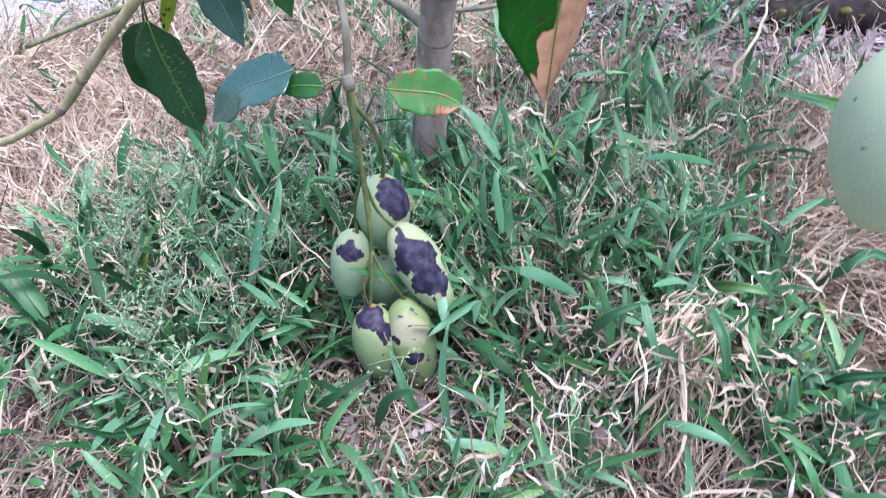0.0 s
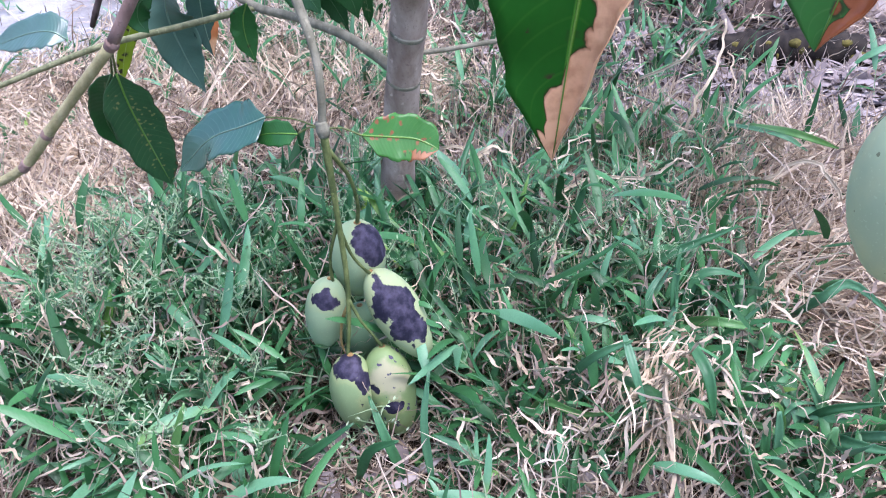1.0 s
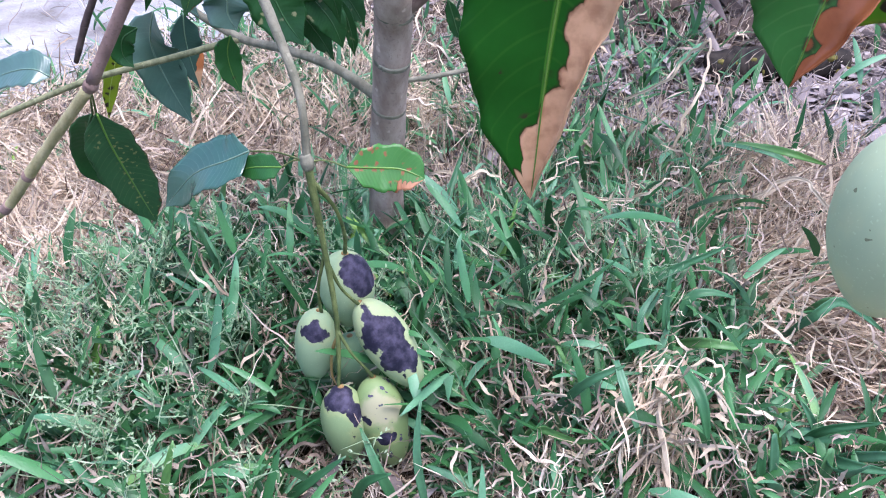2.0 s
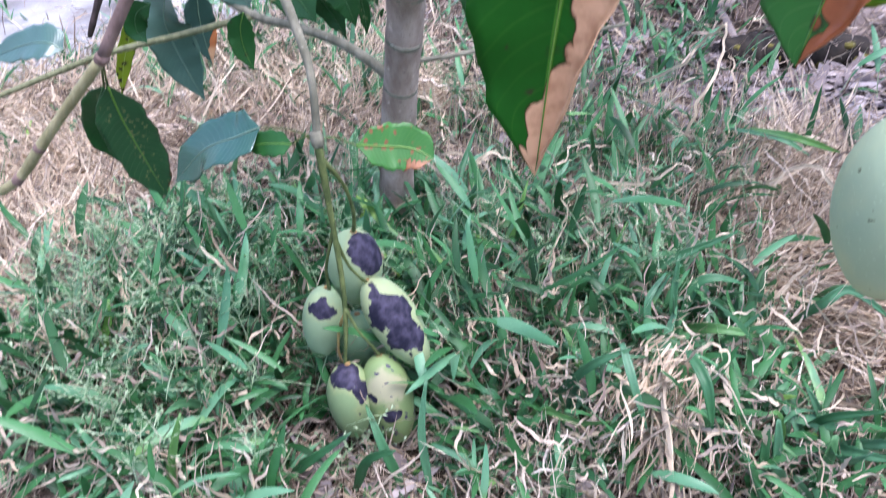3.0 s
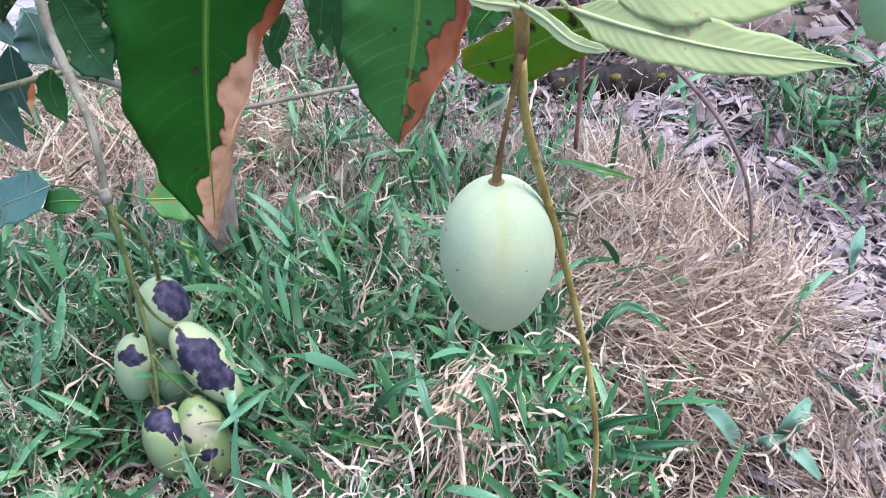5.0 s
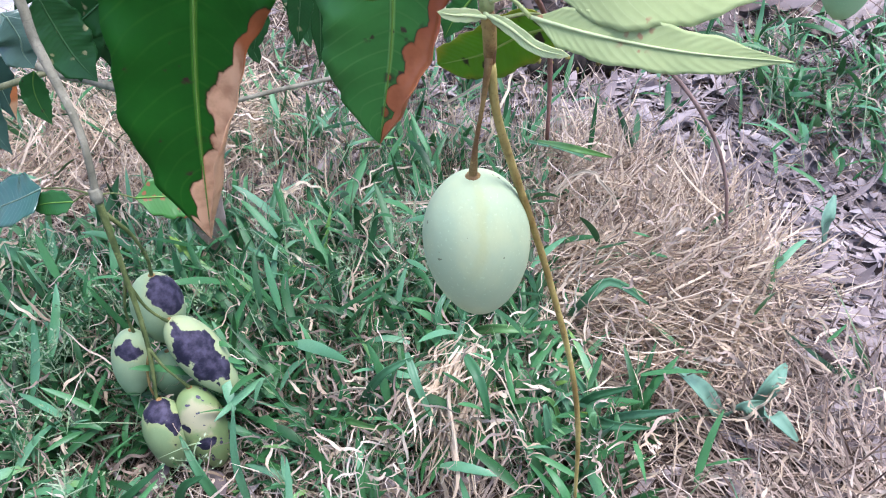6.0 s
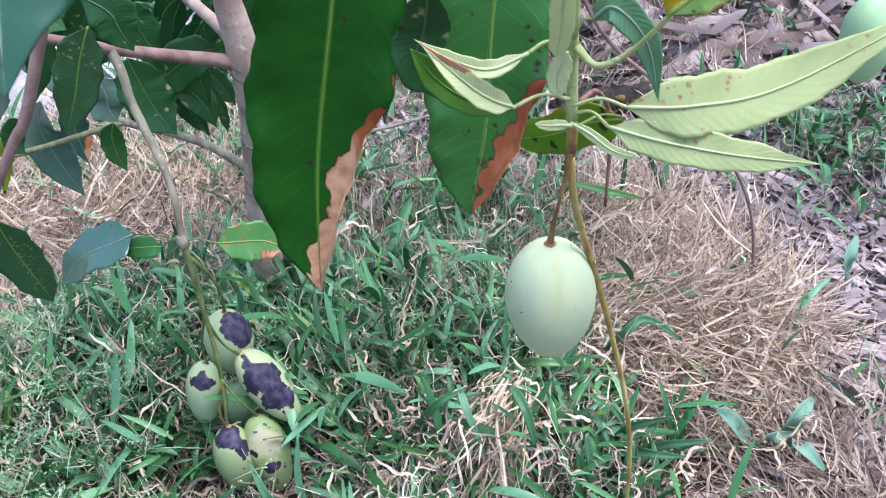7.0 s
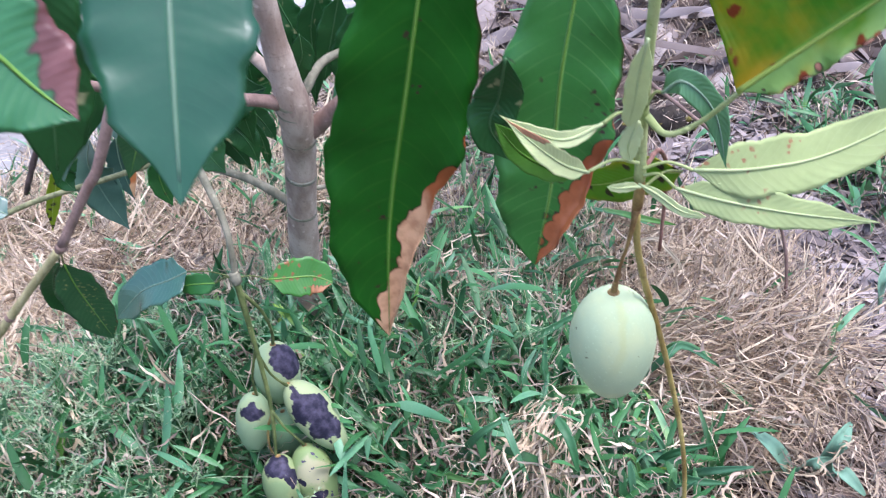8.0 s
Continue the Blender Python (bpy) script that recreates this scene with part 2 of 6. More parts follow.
def mango_material(name, skin, patches=(), tan=None, specks=0.0, bloom=False):
    """Waxy bloom over green skin, with dark scabs. patches: (centre, stretch, radius) in the fruit's own axes."""
    n = Nodes(name, 0.58, 0.22)
    obj = n.coords()
    big, fine = n.noise(22.0, 4.0, obj), n.noise(260.0, 3.0, obj)
    col = n.mix(big, tuple(c * 0.82 for c in skin), tuple(min(1, c * 1.16) for c in skin))
    col = n.mix(n.math("MULTIPLY", n.step(n.noise(700.0, 1.0, obj), 0.66, 0.72), 0.35), col, tuple(min(1, c * 1.4) for c in skin))
    if bloom:
        streak = n.add("Mapping")
        streak.inputs["Scale"].default_value = (1.0, 1.0, 0.6)
        n.link(obj, streak.inputs["Vector"])
        col = n.mix(n.math("MULTIPLY", n.step(n.noise(38.0, 4.0, streak.outputs[0]), 0.40, 0.72), 0.6), col, (0.55, 0.585, 0.30))
        col = n.mix(n.math("MULTIPLY", n.step(n.noise(30.0, 4.0, obj), 0.5, 0.75), 0.3), col, (0.38, 0.48, 0.34))
        col = n.mix(n.step(n.noise(240.0, 1.0, obj), 0.76, 0.78), col, (0.20, 0.22, 0.12))
        # a dried run of sap down from the stem
        own = n.add("SeparateXYZ")
        n.link(obj, own.inputs[0])
        drip = n.math("ABSOLUTE", n.math("ADD", n.math("ADD", own.outputs[0], n.math("MULTIPLY", n.math("SUBTRACT", 0.042, own.outputs[2]), -0.28)), n.math("MULTIPLY", n.math("SUBTRACT", n.noise(60.0, 3.0, obj), 0.5), 0.012)))
        run = n.math("MULTIPLY", n.step(drip, 0.0042, 0.0006), n.math("MULTIPLY", n.step(own.outputs[2], -0.012, 0.020), n.step(own.outputs[1], 0.0, 0.01)))
        col = n.mix(n.math("MULTIPLY", run, 0.32), col, (0.47, 0.46, 0.16))
    ragged = n.math("ADD", n.math("MULTIPLY", n.math("SUBTRACT", n.noise(48.0, 3.0, obj, 0.5), 0.5), 0.040), n.math("MULTIPLY", n.math("SUBTRACT", n.noise(170.0, 2.0, obj), 0.5), 0.007))
    if tan:
        at = n.add("VectorMath", operation="DISTANCE")
        n.link(obj, at.inputs[0])
        at.inputs[1].default_value = tan[0]
        where = n.step(n.math("ADD", at.outputs["Value"], ragged), tan[1], tan[1] - 0.012)
        col = n.mix(where, col, tan[2])
    scab_all = None
    for centre, stretch, radius in patches:
        sub, mul, size = n.add("VectorMath", operation="SUBTRACT"), n.add("VectorMath", operation="MULTIPLY"), n.add("VectorMath", operation="LENGTH")
        n.link(obj, sub.inputs[0])
        sub.inputs[1].default_value = centre
        n.link(sub.outputs[0], mul.inputs[0])
        mul.inputs[1].default_value = stretch
        n.link(mul.outputs[0], size.inputs[0])
        d = n.math("ADD", size.outputs["Value"], ragged)
        halo, scab = n.step(d, radius + 0.010, radius), n.step(d, radius + 0.0010, radius - 0.0010)
        col = n.mix(n.math("MULTIPLY", halo, 0.3), col, (0.40, 0.40, 0.16))
        scab_all = scab if scab_all is None else n.math("MAXIMUM", scab_all, scab)
    if specks:
        scab = n.step(n.noise(95.0, 2.0, obj), 0.66 - 0.03 * specks, 0.67 - 0.03 * specks)
        scab_all = scab if scab_all is None else n.math("MAXIMUM", scab_all, scab)
    if scab_all is not None:
        dark = n.mix(n.step(n.noise(95.0, 5.0, obj), 0.35, 0.7), (0.014, 0.013, 0.026), (0.075, 0.064, 0.098))
        col = n.mix(scab_all, col, dark)
        n.put(n.bsdf.inputs["Roughness"], n.math("ADD", n.math("MULTIPLY", scab_all, 0.15), 0.50))
        n.bump(n.math("SUBTRACT", n.math("MULTIPLY", fine, 0.3), n.math("MULTIPLY", scab_all, n.noise(160.0, 3.0, obj))), 0.4, 0.0015)
    else:
        n.bump(n.math("ADD", fine, n.math("MULTIPLY", big, 2.0)), 0.15, 0.001)
    return n.done(col)


def strand_material(name, rough, thin, *stops, patch=2.5, spec=0.35):
    """Many strands in one mesh: each takes its own tone, and tones drift over the ground."""
    n = Nodes(name, rough, spec)
    own = n.add("NewGeometry").outputs["Random Per Island"]
    drift = n.noise(patch * 3, 2.0, n.coords())
    tone = n.math("ADD", n.math("MULTIPLY", own, 0.75), n.math("MULTIPLY", n.math("SUBTRACT", drift, 0.35), 0.8))
    col = n.ramp(tone, *stops)
    fine = n.noise(500.0, 2.0, n.coords())
    col = n.mix(n.math("MULTIPLY", fine, 0.3), col, tuple(c * 0.5 for c in stops[0][1]))
    n.bump(fine, 0.3, 0.001)
    return n.done(col, thin)


# the bluish stops at 0.82 and 0.92 paint sky reflected on glossy blades
GRASS = strand_material("grass_green", 0.42, 0.16, (0.0, (0.010, 0.040, 0.010)), (0.35, (0.034, 0.135, 0.036)), (0.68, (0.080, 0.25, 0.080)), (0.82, (0.12, 0.30, 0.15)), (0.92, (0.18, 0.38, 0.20)), (1.0, (0.24, 0.42, 0.06)), spec=0.4)
GRASS_FINE = strand_material("grass_fine", 0.5, 0.30, (0.0, (0.15, 0.26, 0.11)), (0.5, (0.32, 0.44, 0.24)), (1.0, (0.50, 0.58, 0.38)))
STRAW = strand_material("straw_dry", 0.7, 0.15, (0.0, (0.12, 0.08, 0.06)), (0.3, (0.34, 0.265, 0.205)), (0.65, (0.60, 0.485, 0.37)), (1.0, (0.86, 0.75, 0.60)))
STRAW_PALE = strand_material("straw_pale", 0.6, 0.2, (0.0, (0.27, 0.19, 0.125)), (0.5, (0.60, 0.48, 0.325)), (1.0, (0.84, 0.72, 0.53)))
STRAW_BROWN = strand_material("straw_brown", 0.8, 0.08, (0.0, (0.05, 0.032, 0.022)), (0.4, (0.14, 0.095, 0.065)), (0.8, (0.30, 0.225, 0.16)), (1.0, (0.46, 0.37, 0.27)))
LITTER = strand_material("litter_grey", 0.75, 0.05, (0.0, (0.07, 0.055, 0.05)), (0.4, (0.25, 0.205, 0.195)), (0.75, (0.40, 0.345, 0.33)), (1.0, (0.53, 0.47, 0.445)))
BANANA = strand_material("dry_broad_leaves", 0.7, 0.08, (0.0, (0.05, 0.036, 0.03)), (0.35, (0.13, 0.10, 0.09)), (0.75, (0.29, 0.245, 0.23)), (1.0, (0.46, 0.40, 0.375)))


def ground_material():
    n = Nodes("ground_soil", 0.95, 0.1)
    pos = n.add("NewGeometry").outputs["Position"]
    xyz = n.add("SeparateXYZ")
    n.link(pos, xyz.inputs[0])
    big, mid, fine = n.noise(2.2, 4.0, pos), n.noise(18.0, 5.0, pos), n.noise(160.0, 4.0, pos)
    soil = n.mix(mid, (0.035, 0.025, 0.02), (0.11, 0.08, 0.062))
    soil = n.mix(n.step(fine, 0.6, 0.8), soil, (0.17, 0.13, 0.10))
    sand = n.mix(fine, (0.30, 0.295, 0.29), (0.46, 0.455, 0.445))
    sand = n.mix(n.step(mid, 0.6, 0.75), sand, (0.30, 0.26, 0.22))
    # the bare path runs behind and to one side of the tree
    line = n.math("ADD", n.math("SUBTRACT", n.math("MULTIPLY", xyz.outputs[1], 0.66), n.math("MULTIPLY", xyz.outputs[0], 0.75)), n.math("ADD", n.math("MULTIPLY", big, 0.35), n.math("MULTIPLY", n.noise(0.5, 3.0, pos), 0.5)))
    bare = n.math("MULTIPLY", n.step(line, 1.56, 1.80), n.step(line, 3.2, 2.7))
    bare = n.math("MULTIPLY", bare, n.step(n.noise(2.4, 5.0, pos), 0.28, 0.60))
    turf = n.mix(n.noise(70.0, 4.0, pos), (0.04, 0.06, 0.025), (0.14, 0.12, 0.075))
    soil = n.mix(n.math("MULTIPLY", n.step(n.noise(0.9, 5.0, pos), 0.40, 0.75), 0.6), soil, turf)
    n.bump(n.math("ADD", mid, n.math("MULTIPLY", fine, 0.5)), 0.7, 0.01)
    return n.done(n.mix(bare, soil, sand))


# ---- building helpers ----
def spline(points, count):
    """Points on a smooth curve through the given ones."""
    p = [Vector(q) for q in points]
    p = [p[0] * 2 - p[1], *p, p[-1] * 2 - p[-2]]
    out = []
    for k in range(count):
        s = k / (count - 1) * (len(p) - 3)
        i = min(int(s), len(p) - 4)
        t = s - i
        a, b, c, d = p[i : i + 4]
        out.append(0.5 * ((2 * b) + (c - a) * t + (2 * a - 5 * b + 4 * c - d) * t * t + (3 * b - a - 3 * c + d) * t**3))
    return out


def part(name, bm, material, parent=None, label="", smooth=True, solid=0.0):
    """Links a bmesh, given in world metres, as one mesh object under a thing or a part."""
    me = bpy.data.meshes.new(name)
    bmesh.ops.recalc_face_normals(bm, faces=bm.faces) if solid == 0 else None
    bm.to_mesh(me)
    bm.free()
    me.materials.append(material)
    for f in me.polygons:
        f.use_smooth = smooth
    ob = new(name, me)
    if parent is not None:
        ob.parent = parent
        ob.matrix_parent_inverse = parent_matrix(parent).inverted()
    if label:
        ob["label"] = label
    if solid:
        m = ob.modifiers.new("thickness", "SOLIDIFY")
        m.thickness, m.offset = solid, 0.0
    return ob


def parent_matrix(ob):
    """Parts keep to world axes, so only a thing's own base counts."""
    return ob.matrix_basis.copy() if ob.parent is None else Matrix.Identity(4)


def tube_bm(points, radii, count=24, sides=10, bm=None, bumps=0.0, seed=0):
    """A tapered, slightly uneven stem along a smooth curve."""
    bm = bm or bmesh.new()
    path = spline(points, count)
    rng = random.Random(seed)
    rings, side = [], None
    for k, p in enumerate(path):
        ahead = (path[min(k + 1, count - 1)] - path[max(k - 1, 0)]).normalized()
        side = (Vector((1, 0.2, 0.1)) if side is None else side)
        side = (side - ahead * side.dot(ahead)).normalized()
        up = ahead.cross(side)
        s = k / (count - 1) * (len(radii) - 1)
        i = min(int(s), len(radii) - 2)
        r = radii[i] * (1 - s + i) + radii[i + 1] * (s - i)
        r *= 1 + bumps * (rng.random() - 0.5)
        rings.append([bm.verts.new(p + r * (1 + bumps * 0.4 * (rng.random() - 0.5)) * (math.cos(a) * side + math.sin(a) * up)) for a in (2 * math.pi * j / sides for j in range(sides))])
    for a, b in zip(rings, rings[1:]):
        for j in range(sides):
            bm.faces.new((a[j], a[(j + 1) % sides], b[(j + 1) % sides], b[j]))
    bm.faces.new(rings[0][::-1])
    bm.faces.new(rings[-1])
    return bm


def tube(name, points, radii, material, parent, label="", count=24, sides=10, bumps=0.06, seed=0):
    return part(name, tube_bm(points, radii, count, sides, None, bumps, seed), material, parent, label)


def leaf(parent, finish, a, b, c, d, width, facing, label="", fold=0.12, wave=0.05, petiole=None, blunt=0.0, curl=0.0, roll=0.0, ripple=0.0, narrow=0.7, taper=0.0, lop=1.0):
    """A mango leaf along a, b, c, d with its upper face towards facing: blade, raised midrib and short stalk. lop narrows one half."""
    rows, cols = (110 if ripple else 44), 12
    mid = spline((a, b, c, d), rows)
    n0 = Vector(facing).normalized()
    bm = bmesh.new()
    uv = bm.loops.layers.uv.new("leaf")
    seed = abs(hash((round(a[0], 3), round(d[2], 3)))) % 97
    grid, ribs = [], []
    for i, p in enumerate(mid):
        s = i / (rows - 1)
        ahead = (mid[min(i + 1, rows - 1)] - mid[max(i - 1, 0)]).normalized()
        n = (n0 - ahead * n0.dot(ahead)).normalized()
        side = ahead.cross(n)
        half = width * 0.5 * (math.sin(math.pi * min(1.0, s * (1 - 0.16) + 0.08) ** (0.85 + 0.25 * blunt)) ** (0.85 - 0.3 * blunt) if s < 1 else 0.02)
        half *= min(1.0, (1 - s) * (4.5 + 8 * blunt)) ** 0.75 * min(1.0, s * 6 + 0.03) ** 0.8 * (1 - taper * max(0.0, s - 0.55))
        row = []
        for j in range(cols + 1):
            q = 2 * j / cols - 1
            lift = fold * abs(q) * half - curl * q * q * half
            lift += wave * half * q * q * (math.sin(s * 17 + seed + 2 * (q > 0)) + 0.5 * math.sin(s * 41 + seed * 2 + (q > 0)))
            lift += ripple * half * abs(q) * (1.2 - abs(q)) * math.sin(132 * (s - 0.3 * abs(q / 2) ** 1.45))
            reach = half * (1 + 0.018 * abs(q) * math.sin(s * 83 + 2 * seed + 3 * (q > 0))) * (1 + 0.4 * roll * max(0.0, s - 0.5) * (1 if q > 0 else -narrow)) * (1 + 0.05 * math.sin(s * 29 + seed + 5 * (q > 0)) * abs(q))
            reach *= lop if q > 0 else 1.0
            sweep = roll * max(0.0, -q - 0.35) ** 2 * half * 2.2 * max(0.0, s - 0.35)
            row.append(bm.verts.new(p + side * (q * reach + sweep * 1.3) + n * (lift + sweep)))
        grid.append(row)
        ribs.append(p + n * 0.0006)
    for i in range(rows - 1):
        for j in range(cols):
            f = bm.faces.new((grid[i][j], grid[i][j + 1], grid[i + 1][j + 1], grid[i + 1][j]))
            for loop, (ii, jj) in zip(f.loops, ((i, j), (i, j + 1), (i + 1, j + 1), (i + 1, j))):
                loop[uv].uv = (ii / (rows - 1), 1 - jj / cols)
    ob = part("leaf", bm, LEAF[finish], parent, label, solid=0.0005)
    thick = max(0.0006, width * (0.014 if finish in ("underside", "underside_tip", "young") else 0.0095))
    part("midrib", tube_bm(ribs[:: 4], (thick * 1.5, thick, thick * 0.3), 20, 6), RIB.get(finish, RIB["dark"]), ob)
    if petiole is not None:
        part("petiole", tube_bm((petiole, tuple((Vector(petiole) + Vector(a)) * 0.5 + Vector((0, 0, 0.004))), a), (thick * 1.6, thick * 1.2, thick * 1.5), 10, 7), SHOOT if finish in ("underside", "underside_tip", "young") else TWIG_GREEN, ob)
    return ob


def rib_material(name, colour):
    n = Nodes(name, 0.5, 0.4)
    return n.done(n.mix(n.noise(200.0, 2.0, n.coords()), tuple(c * 0.8 for c in colour), colour), 0.1)


RIB = {"dark": rib_material("midrib_green", (0.05, 0.13, 0.04)), "scorch_a": rib_material("midrib_yellow_green", (0.14, 0.29, 0.04)), "underside": rib_material("midrib_pale", (0.50, 0.58, 0.28)), "pale": rib_material("midrib_waxy", (0.20, 0.30, 0.20)), "yellow": rib_material("midrib_yellow", (0.34, 0.44, 0.08))}
RIB["scorch_b"] = RIB["scorch_a"]
RIB["underside_tip"] = RIB["young"] = RIB["underside"]
RIB["fresh"] = RIB["scorch_a"]
RIB["arch"] = RIB["sheen"] = RIB["pale"]
RIB["yellow_green"] = RIB["spotted"] = RIB["yellow"]
RIB["near"] = RIB["pale"]
RIB["front"] = RIB["rust"] = RIB["mid"] = RIB["near_rust"] = RIB["scorch_a"]
RIB["pale_rust"] = RIB["pale"]


def mango(stem, tip, width, material, label, group="", depth=0.88, lean=0.12, facing=(0.25, -0.75, 0.55)):
    """A mango from its stem end to its tip. Own axes: z towards the stem, y towards facing."""
    stem, tip = Vector(stem), Vector(tip)
    up = (stem - tip).normalized()
    front = (Vector(facing) - up * Vector(facing).dot(up)).normalized()
    turn = Matrix((front.cross(up), front, up)).transposed().to_4x4()
    base = new("mango")
    base.matrix_basis = Matrix.Translation((stem + tip) * 0.5) @ turn
    length = (stem - tip).length
    bm = bmesh.new()
    rings, around = 28, 32
    loops = []
    for i in range(1, rings):
        s = i / rings
        a = math.pi * s
        z = math.cos(a) * length * 0.5
        r = math.sin(a) ** 0.92 * (1 + 0.13 * math.cos(a) - 0.05 * math.cos(2 * a)) * width * 0.5
        shift = lean * width * (0.5 - s) * math.sin(a)
        row = []
        for j in range(around):
            b = 2 * math.pi * j / around
            beak = 1 + 0.04 * math.exp(-((s - 0.86) / 0.08) ** 2) * max(0.0, math.cos(b))
            lump = 1 + 0.012 * noise.noise(Vector((math.cos(b) * 1.5, math.sin(b) * 1.5, s * 4 + width * 300)))
            row.append(bm.verts.new((r * beak * lump * math.cos(b) + shift, r * depth * lump * math.sin(b), z)))
        loops.append(row)
    top, end = bm.verts.new((0, 0, length * 0.487)), bm.verts.new((0, 0, -length * 0.5))
    for j in range(around):
        k = (j + 1) % around
        bm.faces.new((top, loops[0][j], loops[0][k]))
        bm.faces.new((end, loops[-1][k], loops[-1][j]))
        for p, q in zip(loops, loops[1:]):
            bm.faces.new((p[j], q[j], q[k], p[k]))
    body = part("skin", bm, material)
    body.parent = base
    cap = part("stem_scar", tube_bm(((0, 0, length * 0.470), (0, 0, length * 0.488), (0, 0, length * 0.512)), (width * 0.10, width * 0.085, width * 0.05), 6, 12, None, 0.1), STALK_RUST)
    cap.parent = base
    tagged(base, label, "mango", group)
    return base


# ---- ground ----
def lumps(x, y):
    """Gentle unevenness of the ground, in metres."""
    return 0.010 * np.sin(5.1 * x + 1.3 * y + 0.4) * np.sin(4.3 * y - 0.7) + 0.005 * np.sin(13 * x - 9 * y) + 0.004 * np.sin(17 * y + 6 * x + 2)


def heap(x, y):
    """The rise of the pile of dead leaves behind."""
    return 0.16 * np.exp(-(((x - 0.85) / 0.55) ** 2) - ((y - 1.55) / 0.35) ** 2)


def ground_height(x, y):
    near = np.exp(-((x - 0.2) ** 2 + (y - 0.5) ** 2) / 9.0)
    return lumps(x, y) * near + heap(x, y)


def build_ground():
    n = 150
    s = np.linspace(-1, 1, n)
    axis = 1.6 * s + 78.4 * np.sign(s) * np.abs(s) ** 7
    gx, gy = np.meshgrid(axis + 0.2, axis + 0.6)
    z = ground_height(gx, gy)
    verts = np.stack([gx, gy, z], -1).reshape(-1, 3)
    i = np.arange(n * n).reshape(n, n)
    quads = np.stack([i[:-1, :-1], i[:-1, 1:], i[1:, 1:], i[1:, :-1]], -1).reshape(-1, 4)
    me = bpy.data.meshes.new("ground")
    me.from_pydata(verts.tolist(), [], quads.tolist())
    me.polygons.foreach_set("use_smooth", np.ones(len(quads), bool))
    me.materials.append(ground_material())
    tagged(new("ground", me), "brown soil running into a bare sandy path", "ground", kind="structure")


build_ground()

# ---- the mango tree ----
tree = new("mango_tree")
tree.location = (-0.045, 0.30, 0.0)
tagged(tree, "young mango tree with grey-pink trunk and hanging leaves", "tree")
tube("trunk", ((-0.045, 0.30, -0.03), (-0.02, 0.27, 0.165), (0.003, 0.235, 0.301), (0.022, 0.21, 0.400), (0.033, 0.18, 0.468), (0.028, 0.165, 0.566), (0.026, 0.15, 0.66), (0.020, 0.13, 0.80), (0.01, 0.10, 1.0)), (0.026, 0.0215, 0.0205, 0.0205, 0.0212, 0.0150, 0.0142, 0.012, 0.009), BARK, tree, "smooth grey-pink trunk with faint rings", 48, 18, 0.07, 3)
for ring in ((0.003, 0.235, 0.301, 0.0212), (-0.012, 0.256, 0.225, 0.0216), (0.016, 0.217, 0.365, 0.0212), (0.027, 0.200, 0.425, 0.0222), (0.032, 0.181, 0.470, 0.0226), (0.0305, 0.187, 0.455, 0.0218), (0.0325, 0.176, 0.483, 0.0205)):
    x, y, z, r = ring
    tube("bark_ring", ((x - 0.0006, y + 0.0006, z - 0.0022), (x, y, z), (x + 0.0006, y - 0.0006, z + 0.0022)), (r * 0.955, r * 0.982, r * 0.955), BARK_GREY, tree, "", 7, 18, 0.03, int(z * 999))
tube("branch", ((0.029, 0.20, 0.425), (0.069, 0.19, 0.457), (0.119, 0.17, 0.502), (0.207, 0.14, 0.591), (0.27, 0.10, 0.70)), (0.0135, 0.0115, 0.0105, 0.009, 0.007), BARK_RED, tree, "thick reddish limb", 24, 12, 0.06, 5)
tube("branch", ((0.033, 0.18, 0.490), (0.003, 0.20, 0.519), (-0.022, 0.22, 0.535), (-0.048, 0.25, 0.545), (-0.09, 0.28, 0.60)), (0.0085, 0.0075, 0.007, 0.0065, 0.005), BARK, tree, "", 20, 10, 0.06, 6)
tube("branch", ((0.041, 0.20, 0.48), (0.064, 0.25, 0.505), (0.116, 0.28, 0.510), (0.16, 0.30, 0.50)), (0.006, 0.0055, 0.005, 0.004), BARK_GREY, tree, "", 18, 9, 0.06, 7)
tube("branch", ((0.028, 0.18, 0.478), (0.004, 0.155, 0.496), (-0.029, 0.12, 0.516), (-0.063, 0.05, 0.552), (-0.086, 0.0, 0.580), (-0.13, -0.04, 0.61)), (0.0105, 0.0078, 0.0068, 0.0060, 0.0052, 0.0044), BARK_RED, tree, "reddish side branch", 34, 12, 0.05, 8)
tube("branch", ((0.003, 0.235, 0.303), (-0.063, 0.26, 0.338), (-0.132, 0.29, 0.349), (-0.195, 0.32, 0.351), (-0.259, 0.34, 0.38), (-0.304, 0.36, 0.41), (-0.34, 0.38, 0.46)), (0.0072, 0.0058, 0.0056, 0.0052, 0.005, 0.0048, 0.0042), BARK_GREY, tree, "grey-brown low branch", 30, 11, 0.08, 9)
tube("twig", ((-0.195, 0.32, 0.351), (-0.289, 0.31, 0.33), (-0.399, 0.3, 0.306), (-0.483, 0.29, 0.279), (-0.60, 0.28, 0.237)), (0.0045, 0.0042, 0.0042, 0.0040, 0.0034), TWIG_OLIVE, tree, "", 24, 9, 0.06, 10)
tube("branch", ((0.06, -0.14, 0.86), (0.01, -0.15, 0.70), (-0.047, -0.15, 0.582), (-0.069, -0.15, 0.552), (-0.108, -0.15, 0.499)), (0.006, 0.0052, 0.0045, 0.0042, 0.0042), BARK_RED, tree, "", 20, 11, 0.06, 11)
